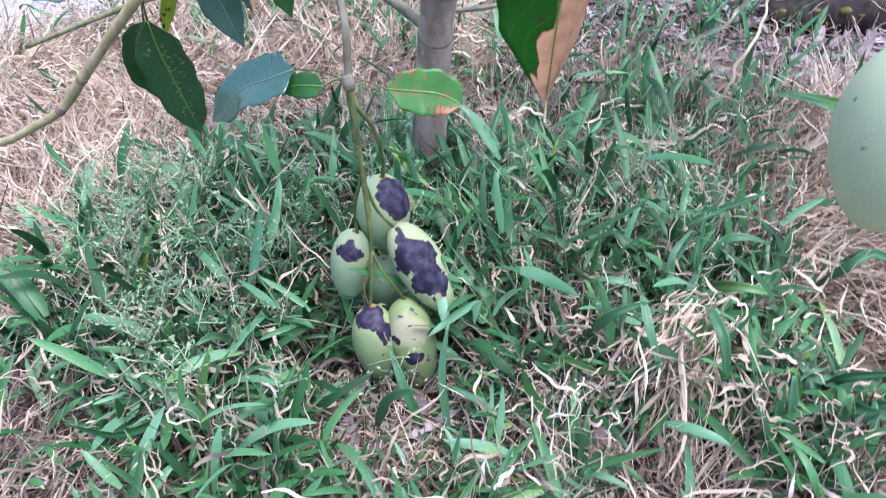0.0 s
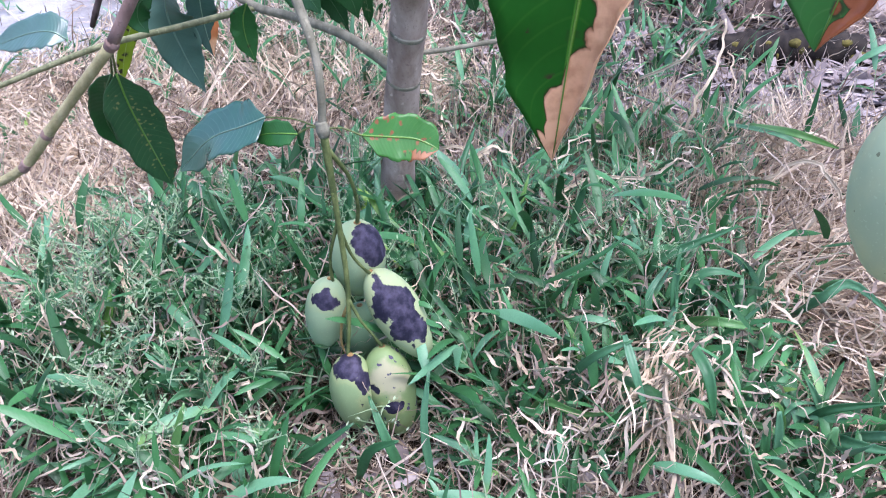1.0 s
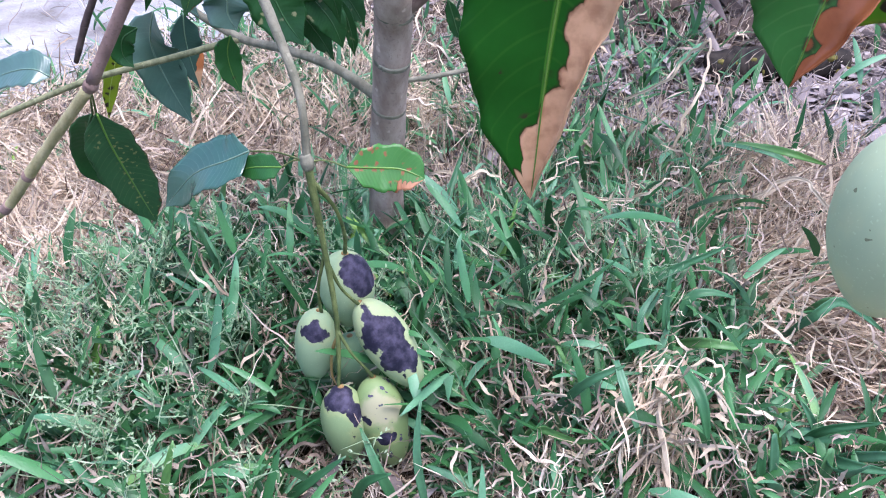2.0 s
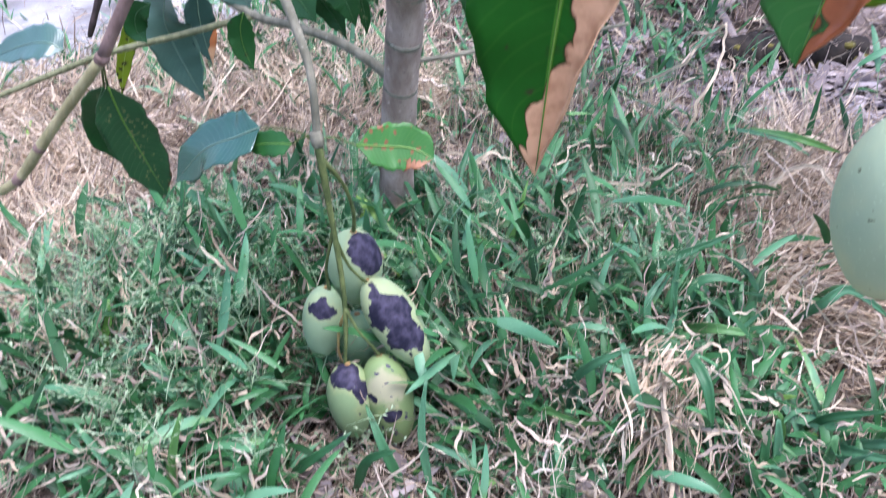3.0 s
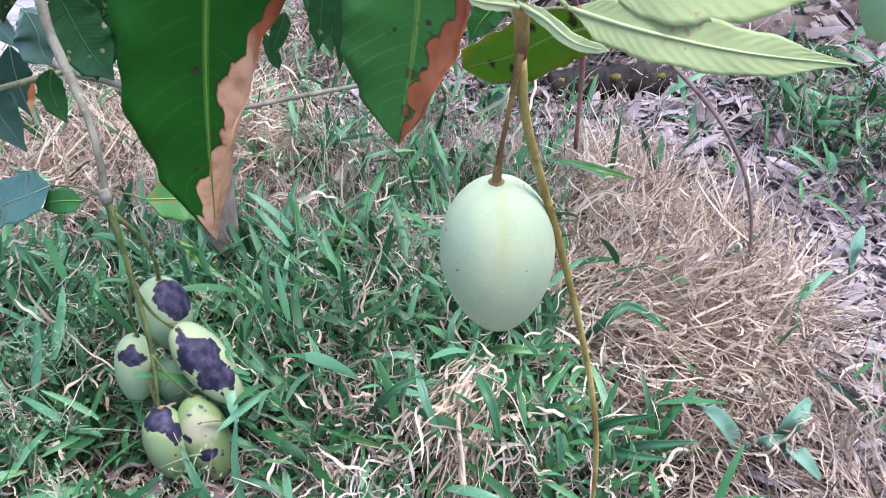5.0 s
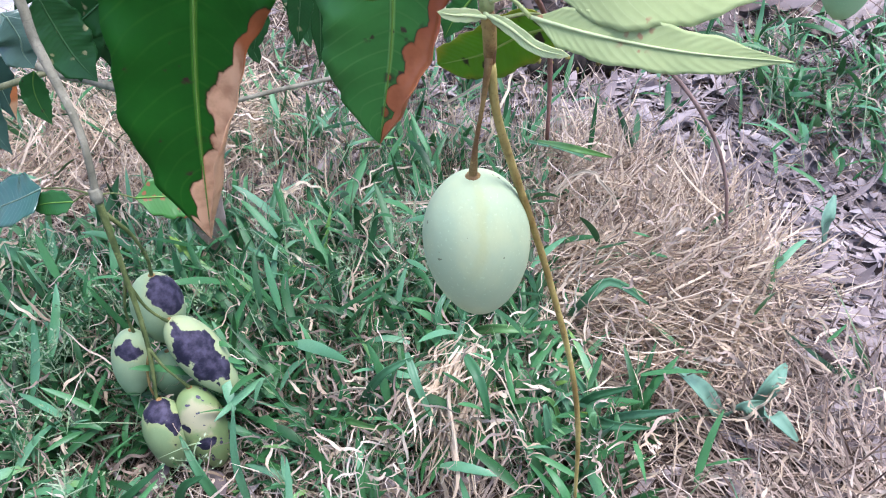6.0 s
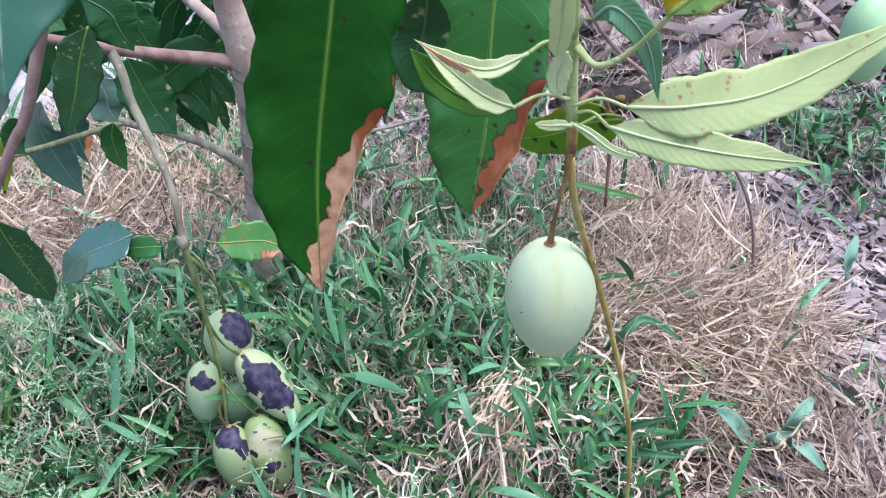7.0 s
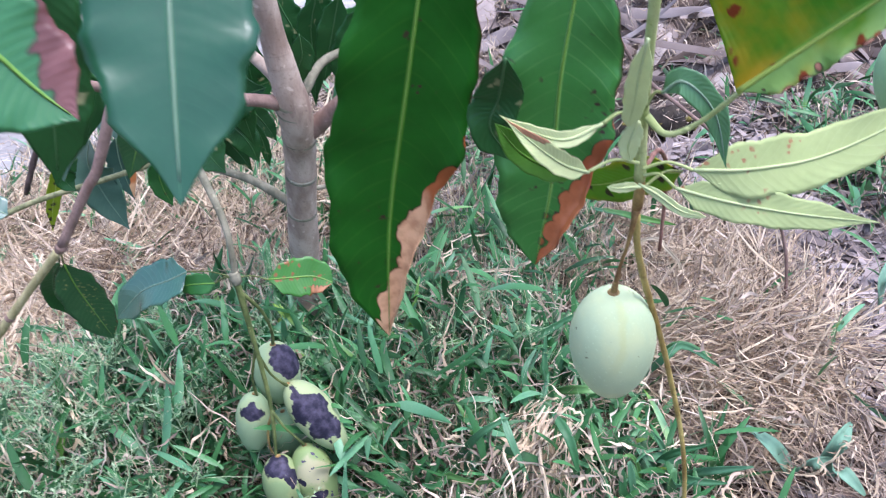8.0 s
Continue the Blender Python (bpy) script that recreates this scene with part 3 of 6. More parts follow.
tube("branch", ((-0.108, -0.15, 0.499), (-0.149, -0.15, 0.459), (-0.180, -0.15, 0.428), (-0.208, -0.15, 0.400), (-0.240, -0.15, 0.382), (-0.279, -0.15, 0.364), (-0.36, -0.15, 0.345)), (0.0042, 0.0038, 0.0042, 0.0038, 0.0035, 0.0033, 0.0030), TWIG_YELLOW, tree, "yellow-green young branch with dark nodes", 30, 11, 0.07, 12)
for k, (x, y, z) in enumerate(((-0.108, -0.15, 0.499), (-0.180, -0.15, 0.428), (-0.208, -0.15, 0.400))):
    tube("branch_node", ((x + 0.003, y, z + 0.003), (x, y, z), (x - 0.003, y, z - 0.003)), (0.0040, 0.0051 - 0.0004 * k, 0.0040), BARK_RED, tree, "", 7, 11, 0.1, 13 + k)
tube("twig", ((-0.26, 0.2, 0.66), (-0.28, 0.2, 0.52), (-0.297, 0.2, 0.454), (-0.32, 0.2, 0.417), (-0.347, 0.2, 0.37)), (0.004, 0.004, 0.004, 0.0045, 0.003), TWIG_DARK, tree, "dark dead twig", 14, 8, 0.2, 16)
tube("twig", ((0.003, 0.235, 0.330), (0.049, 0.25, 0.33), (0.108, 0.27, 0.334), (0.181, 0.3, 0.335), (0.26, 0.32, 0.345)), (0.0035, 0.003, 0.003, 0.0028, 0.002), BARK_GREY, tree, "", 18, 8, 0.1, 17)

# the stalk that carries the cluster
tube("fruit_stalk", ((-0.063, 0.05, 0.552), (-0.054, 0.042, 0.530), (-0.048, 0.030, 0.506), (-0.038, 0.018, 0.485), (-0.019, -0.004, 0.442), (-0.0125, -0.016, 0.415), (-0.013, -0.024, 0.372)), (0.0056, 0.0048, 0.0046, 0.0045, 0.0038, 0.0035, 0.0036), BARK_GREY, tree, "grey-brown stalk", 30, 10, 0.05, 18)
tube("fruit_stalk", ((-0.013, -0.024, 0.372), (-0.009, -0.03, 0.292), (-0.006, -0.036, 0.225), (-0.007, -0.042, 0.178), (-0.012, -0.050, 0.125)), (0.0040, 0.0029, 0.0027, 0.0024, 0.0017), TWIG_GREEN, tree, "green stalk of the fruit cluster", 28, 10, 0.07, 19)
tube("stalk_node", ((-0.0145, -0.0235, 0.379), (-0.013, -0.024, 0.372), (-0.0128, -0.0245, 0.365)), (0.0050, 0.0064, 0.0050), BARK_GREY, tree, "", 7, 11, 0.1, 20)
tube("pedicel", ((-0.011, -0.022, 0.350), (0.0, -0.008, 0.315), (0.0, 0.008, 0.275), (-0.006, 0.018, 0.244)), (0.0026, 0.0019, 0.0018, 0.0022), TWIG_GREEN, tree, "", 16, 8, 0.08, 21)
tube("pedicel", ((-0.009, -0.031, 0.275), (-0.002, -0.026, 0.240), (0.006, -0.018, 0.217), (0.0115, -0.011, 0.204)), (0.0022, 0.0016, 0.0015, 0.0022), TWIG_GREEN, tree, "", 14, 8, 0.08, 22)
tube("pedicel", ((-0.009, -0.031, 0.280), (-0.020, -0.030, 0.245), (-0.026, -0.022, 0.218), (-0.028, -0.016, 0.197)), (0.0020, 0.0015, 0.0015, 0.0020), TWIG_GREEN, tree, "", 14, 8, 0.08, 23)
tube("pedicel", ((-0.006, -0.040, 0.195), (0.004, -0.042, 0.170), (0.014, -0.040, 0.150), (0.0215, -0.0365, 0.132)), (0.0022, 0.0014, 0.0013, 0.0022), TWIG_GREEN, tree, "", 14, 8, 0.1, 24)
tube("pedicel", ((-0.006, -0.041, 0.190), (-0.018, -0.034, 0.160), (-0.022, -0.034, 0.130), (-0.019, -0.03, 0.105)), (0.002, 0.0016, 0.0014, 0.001), STALK_RUST, tree, "dried brown side stalk", 14, 7, 0.3, 25)

# the shoot with pale leaves, the single fruit's stalk and the long bare rachis
tube("shoot", ((0.320, -0.43, 0.90), (0.331, -0.41, 0.782), (0.333, -0.395, 0.733), (0.334, -0.385, 0.698), (0.335, -0.380, 0.660)), (0.0028, 0.0026, 0.0024, 0.0024, 0.0029), SHOOT, tree, "pale green shoot", 26, 11, 0.05, 30)
tube("fruit_stalk", ((0.335, -0.380, 0.660), (0.336, -0.376, 0.650), (0.3365, -0.366, 0.630)), (0.0026, 0.0030, 0.0021), STALK_RUST, tree, "", 10, 10, 0.12, 31)
tube("pedicel", ((0.336, -0.372, 0.638), (0.333, -0.368, 0.615), (0.330, -0.363, 0.595), (0.3284, -0.3573, 0.5755)), (0.0017, 0.0010, 0.0011, 0.0021), STALK_RUST, tree, "rusty stalk of the hanging fruit", 16, 9, 0.1, 32)
tube("twig", ((0.338, -0.380, 0.668), (0.352, -0.340, 0.655), (0.366, -0.300, 0.625), (0.371, -0.282, 0.590), (0.371, -0.278, 0.549)), (0.0012, 0.0013, 0.0013, 0.0013, 0.0010), TWIG_RED, tree, "bare reddish twig hanging down", 24, 8, 0.1, 70)
tube("rachis", ((0.3365, -0.369, 0.634), (0.339, -0.365, 0.610), (0.346, -0.357, 0.580), (0.3565, -0.353, 0.543), (0.368, -0.347, 0.497), (0.381, -0.34, 0.436), (0.388, -0.335, 0.377), (0.390, -0.33, 0.30)), (0.0022, 0.0019, 0.0020, 0.0018, 0.0017, 0.0016, 0.0016, 0.001), STALK_GOLD, tree, "bare golden fruit stalk", 44, 9, 0.1, 33)
tube("petiole", ((0.335, -0.388, 0.697), (0.343, -0.395, 0.691), (0.355, -0.402, 0.699), (0.367, -0.415, 0.718)), (0.0022, 0.0015, 0.0012, 0.0012), SHOOT, tree, "", 20, 8, 0.05, 34)

# limbs and leaves out of view overhead, added mostly to shade the grass
rng = random.Random(4)
UNSEEN_LIMBS = (((0.01, 0.10, 1.0), (0.20, 0.20, 1.15), (0.55, 0.32, 1.28), (0.92, 0.35, 1.4)), ((0.27, 0.10, 0.70), (0.42, 0.15, 0.95), (0.72, 0.32, 1.15), (1.08, 0.45, 1.25)), ((0.01, 0.10, 1.0), (0.02, 0.16, 1.2), (0.06, 0.24, 1.4), (0.12, 0.34, 1.55)), ((0.32, -0.43, 0.90), (0.31, -0.40, 1.05), (0.36, -0.1, 1.13), (0.38, 0.27, 1.222)), ((0.06, -0.14, 0.86), (0.10, -0.10, 1.0), (0.08, 0.05, 1.1), (0.022, 0.165, 1.21)))
for k, limb in enumerate(UNSEEN_LIMBS):
    tube("limb", limb, (0.010, 0.009, 0.008, 0.006), BARK, tree, "", 24, 10, 0.06, 80 + k)
for k in range(36):
    limb = UNSEEN_LIMBS[0 if k % 2 else 1]
    at = spline(limb, 20)[rng.randint(11, 19)] + Vector((rng.uniform(-0.16, 0.16), rng.uniform(-0.16, 0.16), rng.uniform(-0.05, 0.14)))
    a, size, drop = rng.uniform(0, 6.28), rng.uniform(0.12, 0.22), rng.uniform(0.1, 0.9)
    d = Vector((math.cos(a), math.sin(a), -0.2 * drop))
    ends = [at + d * size * u - Vector((0, 0, drop * size * u * u)) for u in (0.0, 0.35, 0.7, 1.0)]
    leaf(tree, rng.choice(("dark", "dark", "mid")), *[tuple(p) for p in ends], rng.uniform(0.035, 0.055), (0.3 * math.cos(a), 0.3 * math.sin(a), 0.9))

# leaves far back in the crown
rng = random.Random(21)
for k in range(16):
    x, y, z = rng.uniform(-0.30, 0.16), rng.uniform(0.36, 0.62), rng.uniform(0.46, 0.66)
    dx, dz = rng.uniform(-0.05, 0.05), rng.uniform(0.08, 0.15)
    leaf(tree, "dark", (x, y, z), (x + dx * 0.4, y - 0.01, z - dz * 0.35), (x + dx * 0.8, y - 0.015, z - dz * 0.7), (x + dx, y - 0.02, z - dz), rng.uniform(0.028, 0.042), (rng.uniform(-0.3, 0.5), -0.85, rng.uniform(0.2, 0.6)))

# leaves
leaf(tree, "scorch_a", (0.2450, -0.3250, 0.7960), (0.2220, -0.3220, 0.6970), (0.2020, -0.3180, 0.6090), (0.1920, -0.3220, 0.5240), 0.0775, (0.17, -0.9, 0.4), "long dark green leaf with a brown scorched margin", fold=0.10, wave=0.08, ripple=0.035, roll=0.95, blunt=0.42, narrow=1.3, taper=0.4)
leaf(tree, "scorch_b", (0.3160, -0.3250, 0.7670), (0.3020, -0.3300, 0.6970), (0.2960, -0.3320, 0.6330), (0.2860, -0.3330, 0.5810), 0.0640, (-0.03, -0.92, 0.38), "green leaf with a rust-brown scorched margin", fold=0.12, wave=0.08, ripple=0.035, roll=0.8, blunt=0.5, taper=0.3)
leaf(tree, "yellow_green", (0.373, -0.31, 0.625), (0.357, -0.29, 0.614), (0.337, -0.26, 0.592), (0.313, -0.22, 0.57), 0.0314, (-0.07, -0.99, 0.07), "yellow-green leaf with small dark spots", blunt=0.8, wave=0.03, petiole=(0.338, -0.378, 0.655))
leaf(tree, "underside", (0.358, -0.388, 0.668), (0.388, -0.39, 0.668), (0.427, -0.385, 0.673), (0.489, -0.38, 0.704), 0.0279, (-0.32, -0.87, 0.38), "pale green leaf seen from its underside", fold=0.05, wave=0.05, ripple=0.035, petiole=(0.335, -0.384, 0.668))
leaf(tree, "underside", (0.35, -0.39, 0.66), (0.373, -0.395, 0.654), (0.405, -0.4, 0.648), (0.439, -0.41, 0.647), 0.0175, (-0.27, -0.85, 0.46), "pale green leaf seen from its underside", fold=0.05, wave=0.05, ripple=0.015, petiole=(0.336, -0.383, 0.664))
leaf(tree, "young", (0.314, -0.395, 0.698), (0.298, -0.40, 0.694), (0.284, -0.405, 0.70), (0.268, -0.41, 0.712), 0.0078, (-0.05, -0.93, 0.38), "pale green leaf seen from its underside", fold=0.3, petiole=(0.331, -0.388, 0.697))
leaf(tree, "underside_tip", (0.308, -0.393, 0.673), (0.297, -0.40, 0.681), (0.2855, -0.406, 0.693), (0.270, -0.411, 0.711), 0.0112, (-0.04, -0.91, 0.41), "pale curled leaf with a browned base", fold=0.35, petiole=(0.333, -0.385, 0.672))
leaf(tree, "fresh", (0.303, -0.394, 0.672), (0.289, -0.397, 0.679), (0.276, -0.401, 0.690), (0.266, -0.409, 0.708), 0.0135, (0.2, -0.85, 0.5), "green upper face of the curled leaf", fold=0.3, blunt=0.4)
leaf(tree, "young", (0.334, -0.384, 0.660), (0.342, -0.390, 0.657), (0.352, -0.395, 0.6505), (0.363, -0.400, 0.649), 0.0050, (-0.17, -0.97, 0.17), "small pale young leaf", blunt=0.8)
leaf(tree, "young", (0.334, -0.385, 0.659), (0.329, -0.388, 0.661), (0.323, -0.392, 0.663), (0.317, -0.395, 0.6655), 0.0050, (-0.1, -0.95, 0.25), "small pale young leaf", blunt=0.5)
leaf(tree, "young", (0.329, -0.411, 0.742), (0.3275, -0.403, 0.722), (0.3275, -0.397, 0.708), (0.326, -0.391, 0.694), 0.0105, (-0.22, -0.95, 0.16), "pale green leaf seen from its underside", blunt=0.8)
leaf(tree, "young", (0.331, -0.392, 0.697), (0.3285, -0.391, 0.690), (0.327, -0.390, 0.683), (0.3285, -0.389, 0.675), 0.0100, (-0.12, -0.98, 0.16), "pale green leaf seen from its underside", blunt=0.4)
leaf(tree, "yellow", (0.3660, -0.4150, 0.7180), (0.3830, -0.4230, 0.7350), (0.4010, -0.4330, 0.7540), (0.4200, -0.4480, 0.7770), 0.104, (-0.48, -0.82, 0.30), "yellowing folded leaf with red-brown patches", blunt=0.95, fold=0.22, wave=0.04, ripple=0.02, lop=0.22)
leaf(tree, "arch", (0.341, -0.390, 0.709), (0.349, -0.395, 0.7155), (0.362, -0.400, 0.702), (0.368, -0.405, 0.677), 0.0125, (-0.3, -0.85, 0.40), "arched green leaf", fold=0.15, petiole=(0.333, -0.392, 0.702))
leaf(tree, "dark", (0.273, -0.36, 0.719), (0.269, -0.35, 0.695), (0.264, -0.35, 0.678), (0.277, -0.345, 0.655), 0.0248, (0.04, -0.94, 0.35))
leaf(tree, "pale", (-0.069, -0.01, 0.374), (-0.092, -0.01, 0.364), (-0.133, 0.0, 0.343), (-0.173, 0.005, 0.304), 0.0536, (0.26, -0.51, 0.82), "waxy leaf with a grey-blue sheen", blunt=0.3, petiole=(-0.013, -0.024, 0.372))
leaf(tree, "mid", (-0.038, -0.02, 0.364), (-0.052, -0.02, 0.364), (-0.07, -0.015, 0.36), (-0.089, -0.01, 0.352), 0.0236, (0.36, -0.81, 0.47), petiole=(-0.013, -0.024, 0.372))
leaf(tree, "rust", (0.02, -0.02, 0.365), (0.042, -0.01, 0.359), (0.064, 0.0, 0.352), (0.084, 0.0, 0.343), 0.0425, (0.2, -0.81, 0.56), "green leaf eaten and rusty along the margin", blunt=0.6, petiole=(-0.013, -0.024, 0.372))
leaf(tree, "front", (-0.127, -0.125, 0.467), (-0.13, -0.115, 0.434), (-0.131, -0.1, 0.391), (-0.131, -0.085, 0.347), 0.0385, (0.41, -0.79, 0.46), blunt=0.3, petiole=(-0.108, -0.15, 0.497))
leaf(tree, "dark", (-0.14, -0.11, 0.459), (-0.159, -0.1, 0.433), (-0.169, -0.09, 0.405), (-0.163, -0.085, 0.378), 0.0252, (0.24, -0.85, 0.47), petiole=(-0.108, -0.15, 0.497))
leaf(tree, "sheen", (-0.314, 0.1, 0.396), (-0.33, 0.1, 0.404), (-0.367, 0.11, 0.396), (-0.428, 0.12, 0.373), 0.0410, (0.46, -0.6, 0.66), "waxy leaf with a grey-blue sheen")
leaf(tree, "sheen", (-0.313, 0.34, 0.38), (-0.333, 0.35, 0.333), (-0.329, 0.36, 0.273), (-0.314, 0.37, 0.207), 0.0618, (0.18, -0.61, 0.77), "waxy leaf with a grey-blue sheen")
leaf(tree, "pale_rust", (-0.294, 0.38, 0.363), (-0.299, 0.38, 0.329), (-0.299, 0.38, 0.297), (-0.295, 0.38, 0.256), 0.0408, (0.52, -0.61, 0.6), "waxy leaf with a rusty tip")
leaf(tree, "spotted", (-0.369, 0.36, 0.341), (-0.391, 0.36, 0.313), (-0.416, 0.36, 0.265), (-0.433, 0.36, 0.217), 0.0227, (0.49, -0.8, 0.35), "narrow yellow leaf with black spots")
leaf(tree, "mid", (-0.187, 0.27, 0.374), (-0.195, 0.27, 0.353), (-0.195, 0.27, 0.328), (-0.188, 0.27, 0.3), 0.0315, (0.38, -0.85, 0.35))
leaf(tree, "dark", (-0.295, 0.26, 0.388), (-0.317, 0.26, 0.375), (-0.323, 0.26, 0.354), (-0.313, 0.26, 0.338), 0.0297, (0.48, -0.82, 0.32))
leaf(tree, "dark", (-0.127, 0.32, 0.406), (-0.111, 0.32, 0.379), (-0.097, 0.33, 0.347), (-0.083, 0.33, 0.317), 0.0289, (0.29, -0.9, 0.33))
leaf(tree, "dark", (-0.069, 0.32, 0.405), (-0.058, 0.32, 0.378), (-0.054, 0.32, 0.35), (-0.054, 0.32, 0.327), 0.0156, (0.25, -0.91, 0.33))
leaf(tree, "dark", (0.069, 0.3, 0.404), (0.074, 0.3, 0.384), (0.078, 0.3, 0.367), (0.081, 0.3, 0.356), 0.0163, (0.13, -0.93, 0.34))
leaf(tree, "front", (-0.0300, -0.0500, 0.6080), (-0.0460, -0.0500, 0.5790), (-0.0610, -0.0500, 0.5450), (-0.0800, -0.0500, 0.5090), 0.0400, (0.38, -0.84, 0.33), "spotted green leaf with a browned tip")
leaf(tree, "dark", (-0.052, 0.0, 0.619), (-0.031, 0.0, 0.603), (-0.026, 0.0, 0.587), (-0.018, 0.0, 0.566), 0.0440, (0.2, -0.93, 0.3))
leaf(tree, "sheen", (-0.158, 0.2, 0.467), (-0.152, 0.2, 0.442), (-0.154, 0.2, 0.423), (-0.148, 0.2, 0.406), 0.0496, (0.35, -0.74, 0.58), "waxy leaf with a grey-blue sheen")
leaf(tree, "dark", (-0.002, 0.2, 0.494), (-0.041, 0.2, 0.482), (-0.082, 0.2, 0.456), (-0.109, 0.2, 0.444), 0.0518, (0.33, -0.88, 0.34))
leaf(tree, "dark", (-0.111, 0.3, 0.427), (-0.087, 0.3, 0.402), (-0.07, 0.3, 0.376), (-0.061, 0.3, 0.345), 0.0401, (0.31, -0.87, 0.37))
leaf(tree, "dark", (-0.105, 0.18, 0.473), (-0.095, 0.18, 0.447), (-0.086, 0.18, 0.429), (-0.091, 0.18, 0.395), 0.0498, (0.36, -0.86, 0.37))
leaf(tree, "dark", (-0.048, 0.25, 0.54), (-0.065, 0.25, 0.514), (-0.076, 0.25, 0.486), (-0.089, 0.25, 0.458), 0.0298, (0.55, -0.79, 0.27))
leaf(tree, "dark", (-0.099, 0.3, 0.506), (-0.122, 0.3, 0.5), (-0.143, 0.3, 0.49), (-0.171, 0.3, 0.469), 0.0451, (0.34, -0.82, 0.46))
leaf(tree, "dark", (-0.031, 0.3, 0.517), (-0.045, 0.3, 0.488), (-0.061, 0.3, 0.467), (-0.084, 0.3, 0.445), 0.0373, (0.3, -0.9, 0.31))
leaf(tree, "dark", (0.05, 0.2, 0.557), (0.049, 0.2, 0.531), (0.04, 0.2, 0.512), (0.033, 0.2, 0.488), 0.0295, (0.24, -0.92, 0.3))
leaf(tree, "mid", (-0.223, 0.2, 0.566), (-0.208, 0.2, 0.552), (-0.193, 0.2, 0.538), (-0.174, 0.2, 0.524), 0.0445, (0.45, -0.85, 0.26))
leaf(tree, "dark", (0.003, 0.3, 0.584), (0.012, 0.3, 0.555), (0.021, 0.3, 0.525), (0.009, 0.3, 0.481), 0.0410, (0.23, -0.93, 0.29))
leaf(tree, "dark", (0.058, 0.3, 0.573), (0.044, 0.3, 0.531), (0.04, 0.3, 0.486), (0.033, 0.3, 0.423), 0.0381, (0.2, -0.93, 0.32))
leaf(tree, "dark", (0.09, 0.28, 0.577), (0.076, 0.28, 0.535), (0.064, 0.28, 0.499), (0.054, 0.28, 0.466), 0.0387, (0.18, -0.93, 0.31))
leaf(tree, "dark", (0.123, 0.28, 0.56), (0.104, 0.28, 0.526), (0.084, 0.28, 0.49), (0.072, 0.28, 0.46), 0.0446, (0.15, -0.93, 0.32))
leaf(tree, "dark", (0.042, 0.33, 0.573), (0.056, 0.33, 0.543), (0.076, 0.33, 0.526), (0.096, 0.33, 0.486), 0.0371, (0.17, -0.94, 0.29))
leaf(tree, "dark", (-0.031, 0.25, 0.51), (-0.051, 0.25, 0.481), (-0.052, 0.25, 0.443), (-0.046, 0.25, 0.392), 0.0379, (0.28, -0.89, 0.36))
leaf(tree, "mid", (0.125, 0.3, 0.54), (0.104, 0.3, 0.541), (0.088, 0.3, 0.532), (0.069, 0.3, 0.507), 0.0270, (0.15, -0.94, 0.3))
leaf(tree, "dark", (-0.076, 0.3, 0.57), (-0.081, 0.3, 0.535), (-0.097, 0.3, 0.499), (-0.114, 0.3, 0.462), 0.0280, (0.32, -0.9, 0.29))
leaf(tree, "dark", (-0.122, 0.25, 0.54), (-0.115, 0.25, 0.515), (-0.102, 0.25, 0.481), (-0.087, 0.25, 0.453), 0.0499, (0.34, -0.89, 0.31))
leaf(tree, "dark", (-0.111, 0.15, 0.579), (-0.098, 0.15, 0.562), (-0.085, 0.15, 0.539), (-0.075, 0.15, 0.514), 0.0339, (0.38, -0.88, 0.29))
leaf(tree, "sheen", (-0.152, 0.3, 0.486), (-0.124, 0.3, 0.495), (-0.097, 0.3, 0.498), (-0.074, 0.3, 0.498), 0.0204, (0.3, -0.79, 0.53), "waxy leaf with a grey-blue sheen")
leaf(tree, "sheen", (-0.084, 0.32, 0.532), (-0.097, 0.32, 0.505), (-0.11, 0.32, 0.476), (-0.122, 0.32, 0.445), 0.0191, (0.49, -0.83, 0.27), "waxy leaf with a grey-blue sheen")
leaf(tree, "dark", (-0.02, 0.33, 0.456), (-0.062, 0.33, 0.441), (-0.106, 0.33, 0.42), (-0.158, 0.33, 0.402), 0.0470, (0.28, -0.82, 0.5))
leaf(tree, "dark", (-0.116, 0.28, 0.466), (-0.117, 0.28, 0.433), (-0.117, 0.28, 0.401), (-0.123, 0.28, 0.365), 0.0459, (0.34, -0.87, 0.36))
leaf(tree, "sheen", (-0.19, 0.25, 0.454), (-0.182, 0.25, 0.439), (-0.177, 0.25, 0.415), (-0.171, 0.25, 0.393), 0.0378, (0.55, -0.66, 0.51), "waxy leaf with a grey-blue sheen")
leaf(tree, "mid", (-0.117, 0.35, 0.402), (-0.101, 0.35, 0.386), (-0.089, 0.35, 0.359), (-0.077, 0.35, 0.328), 0.0353, (0.31, -0.87, 0.38))
leaf(tree, "dark", (-0.076, 0.35, 0.411), (-0.065, 0.35, 0.396), (-0.054, 0.35, 0.376), (-0.044, 0.35, 0.353), 0.0298, (0.28, -0.89, 0.37))
leaf(tree, "dark", (0.002, 0.3, 0.509), (0.003, 0.3, 0.487), (0.006, 0.3, 0.46), (0.009, 0.3, 0.433), 0.0383, (0.25, -0.91, 0.32))
leaf(tree, "dark", (0.044, 0.3, 0.549), (0.035, 0.3, 0.522), (0.028, 0.3, 0.493), (0.033, 0.3, 0.466), 0.0302, (0.22, -0.93, 0.29))
leaf(tree, "dark", (-0.21, 0.2, 0.601), (-0.218, 0.2, 0.576), (-0.237, 0.2, 0.544), (-0.262, 0.2, 0.512), 0.0447, (0.47, -0.85, 0.25))
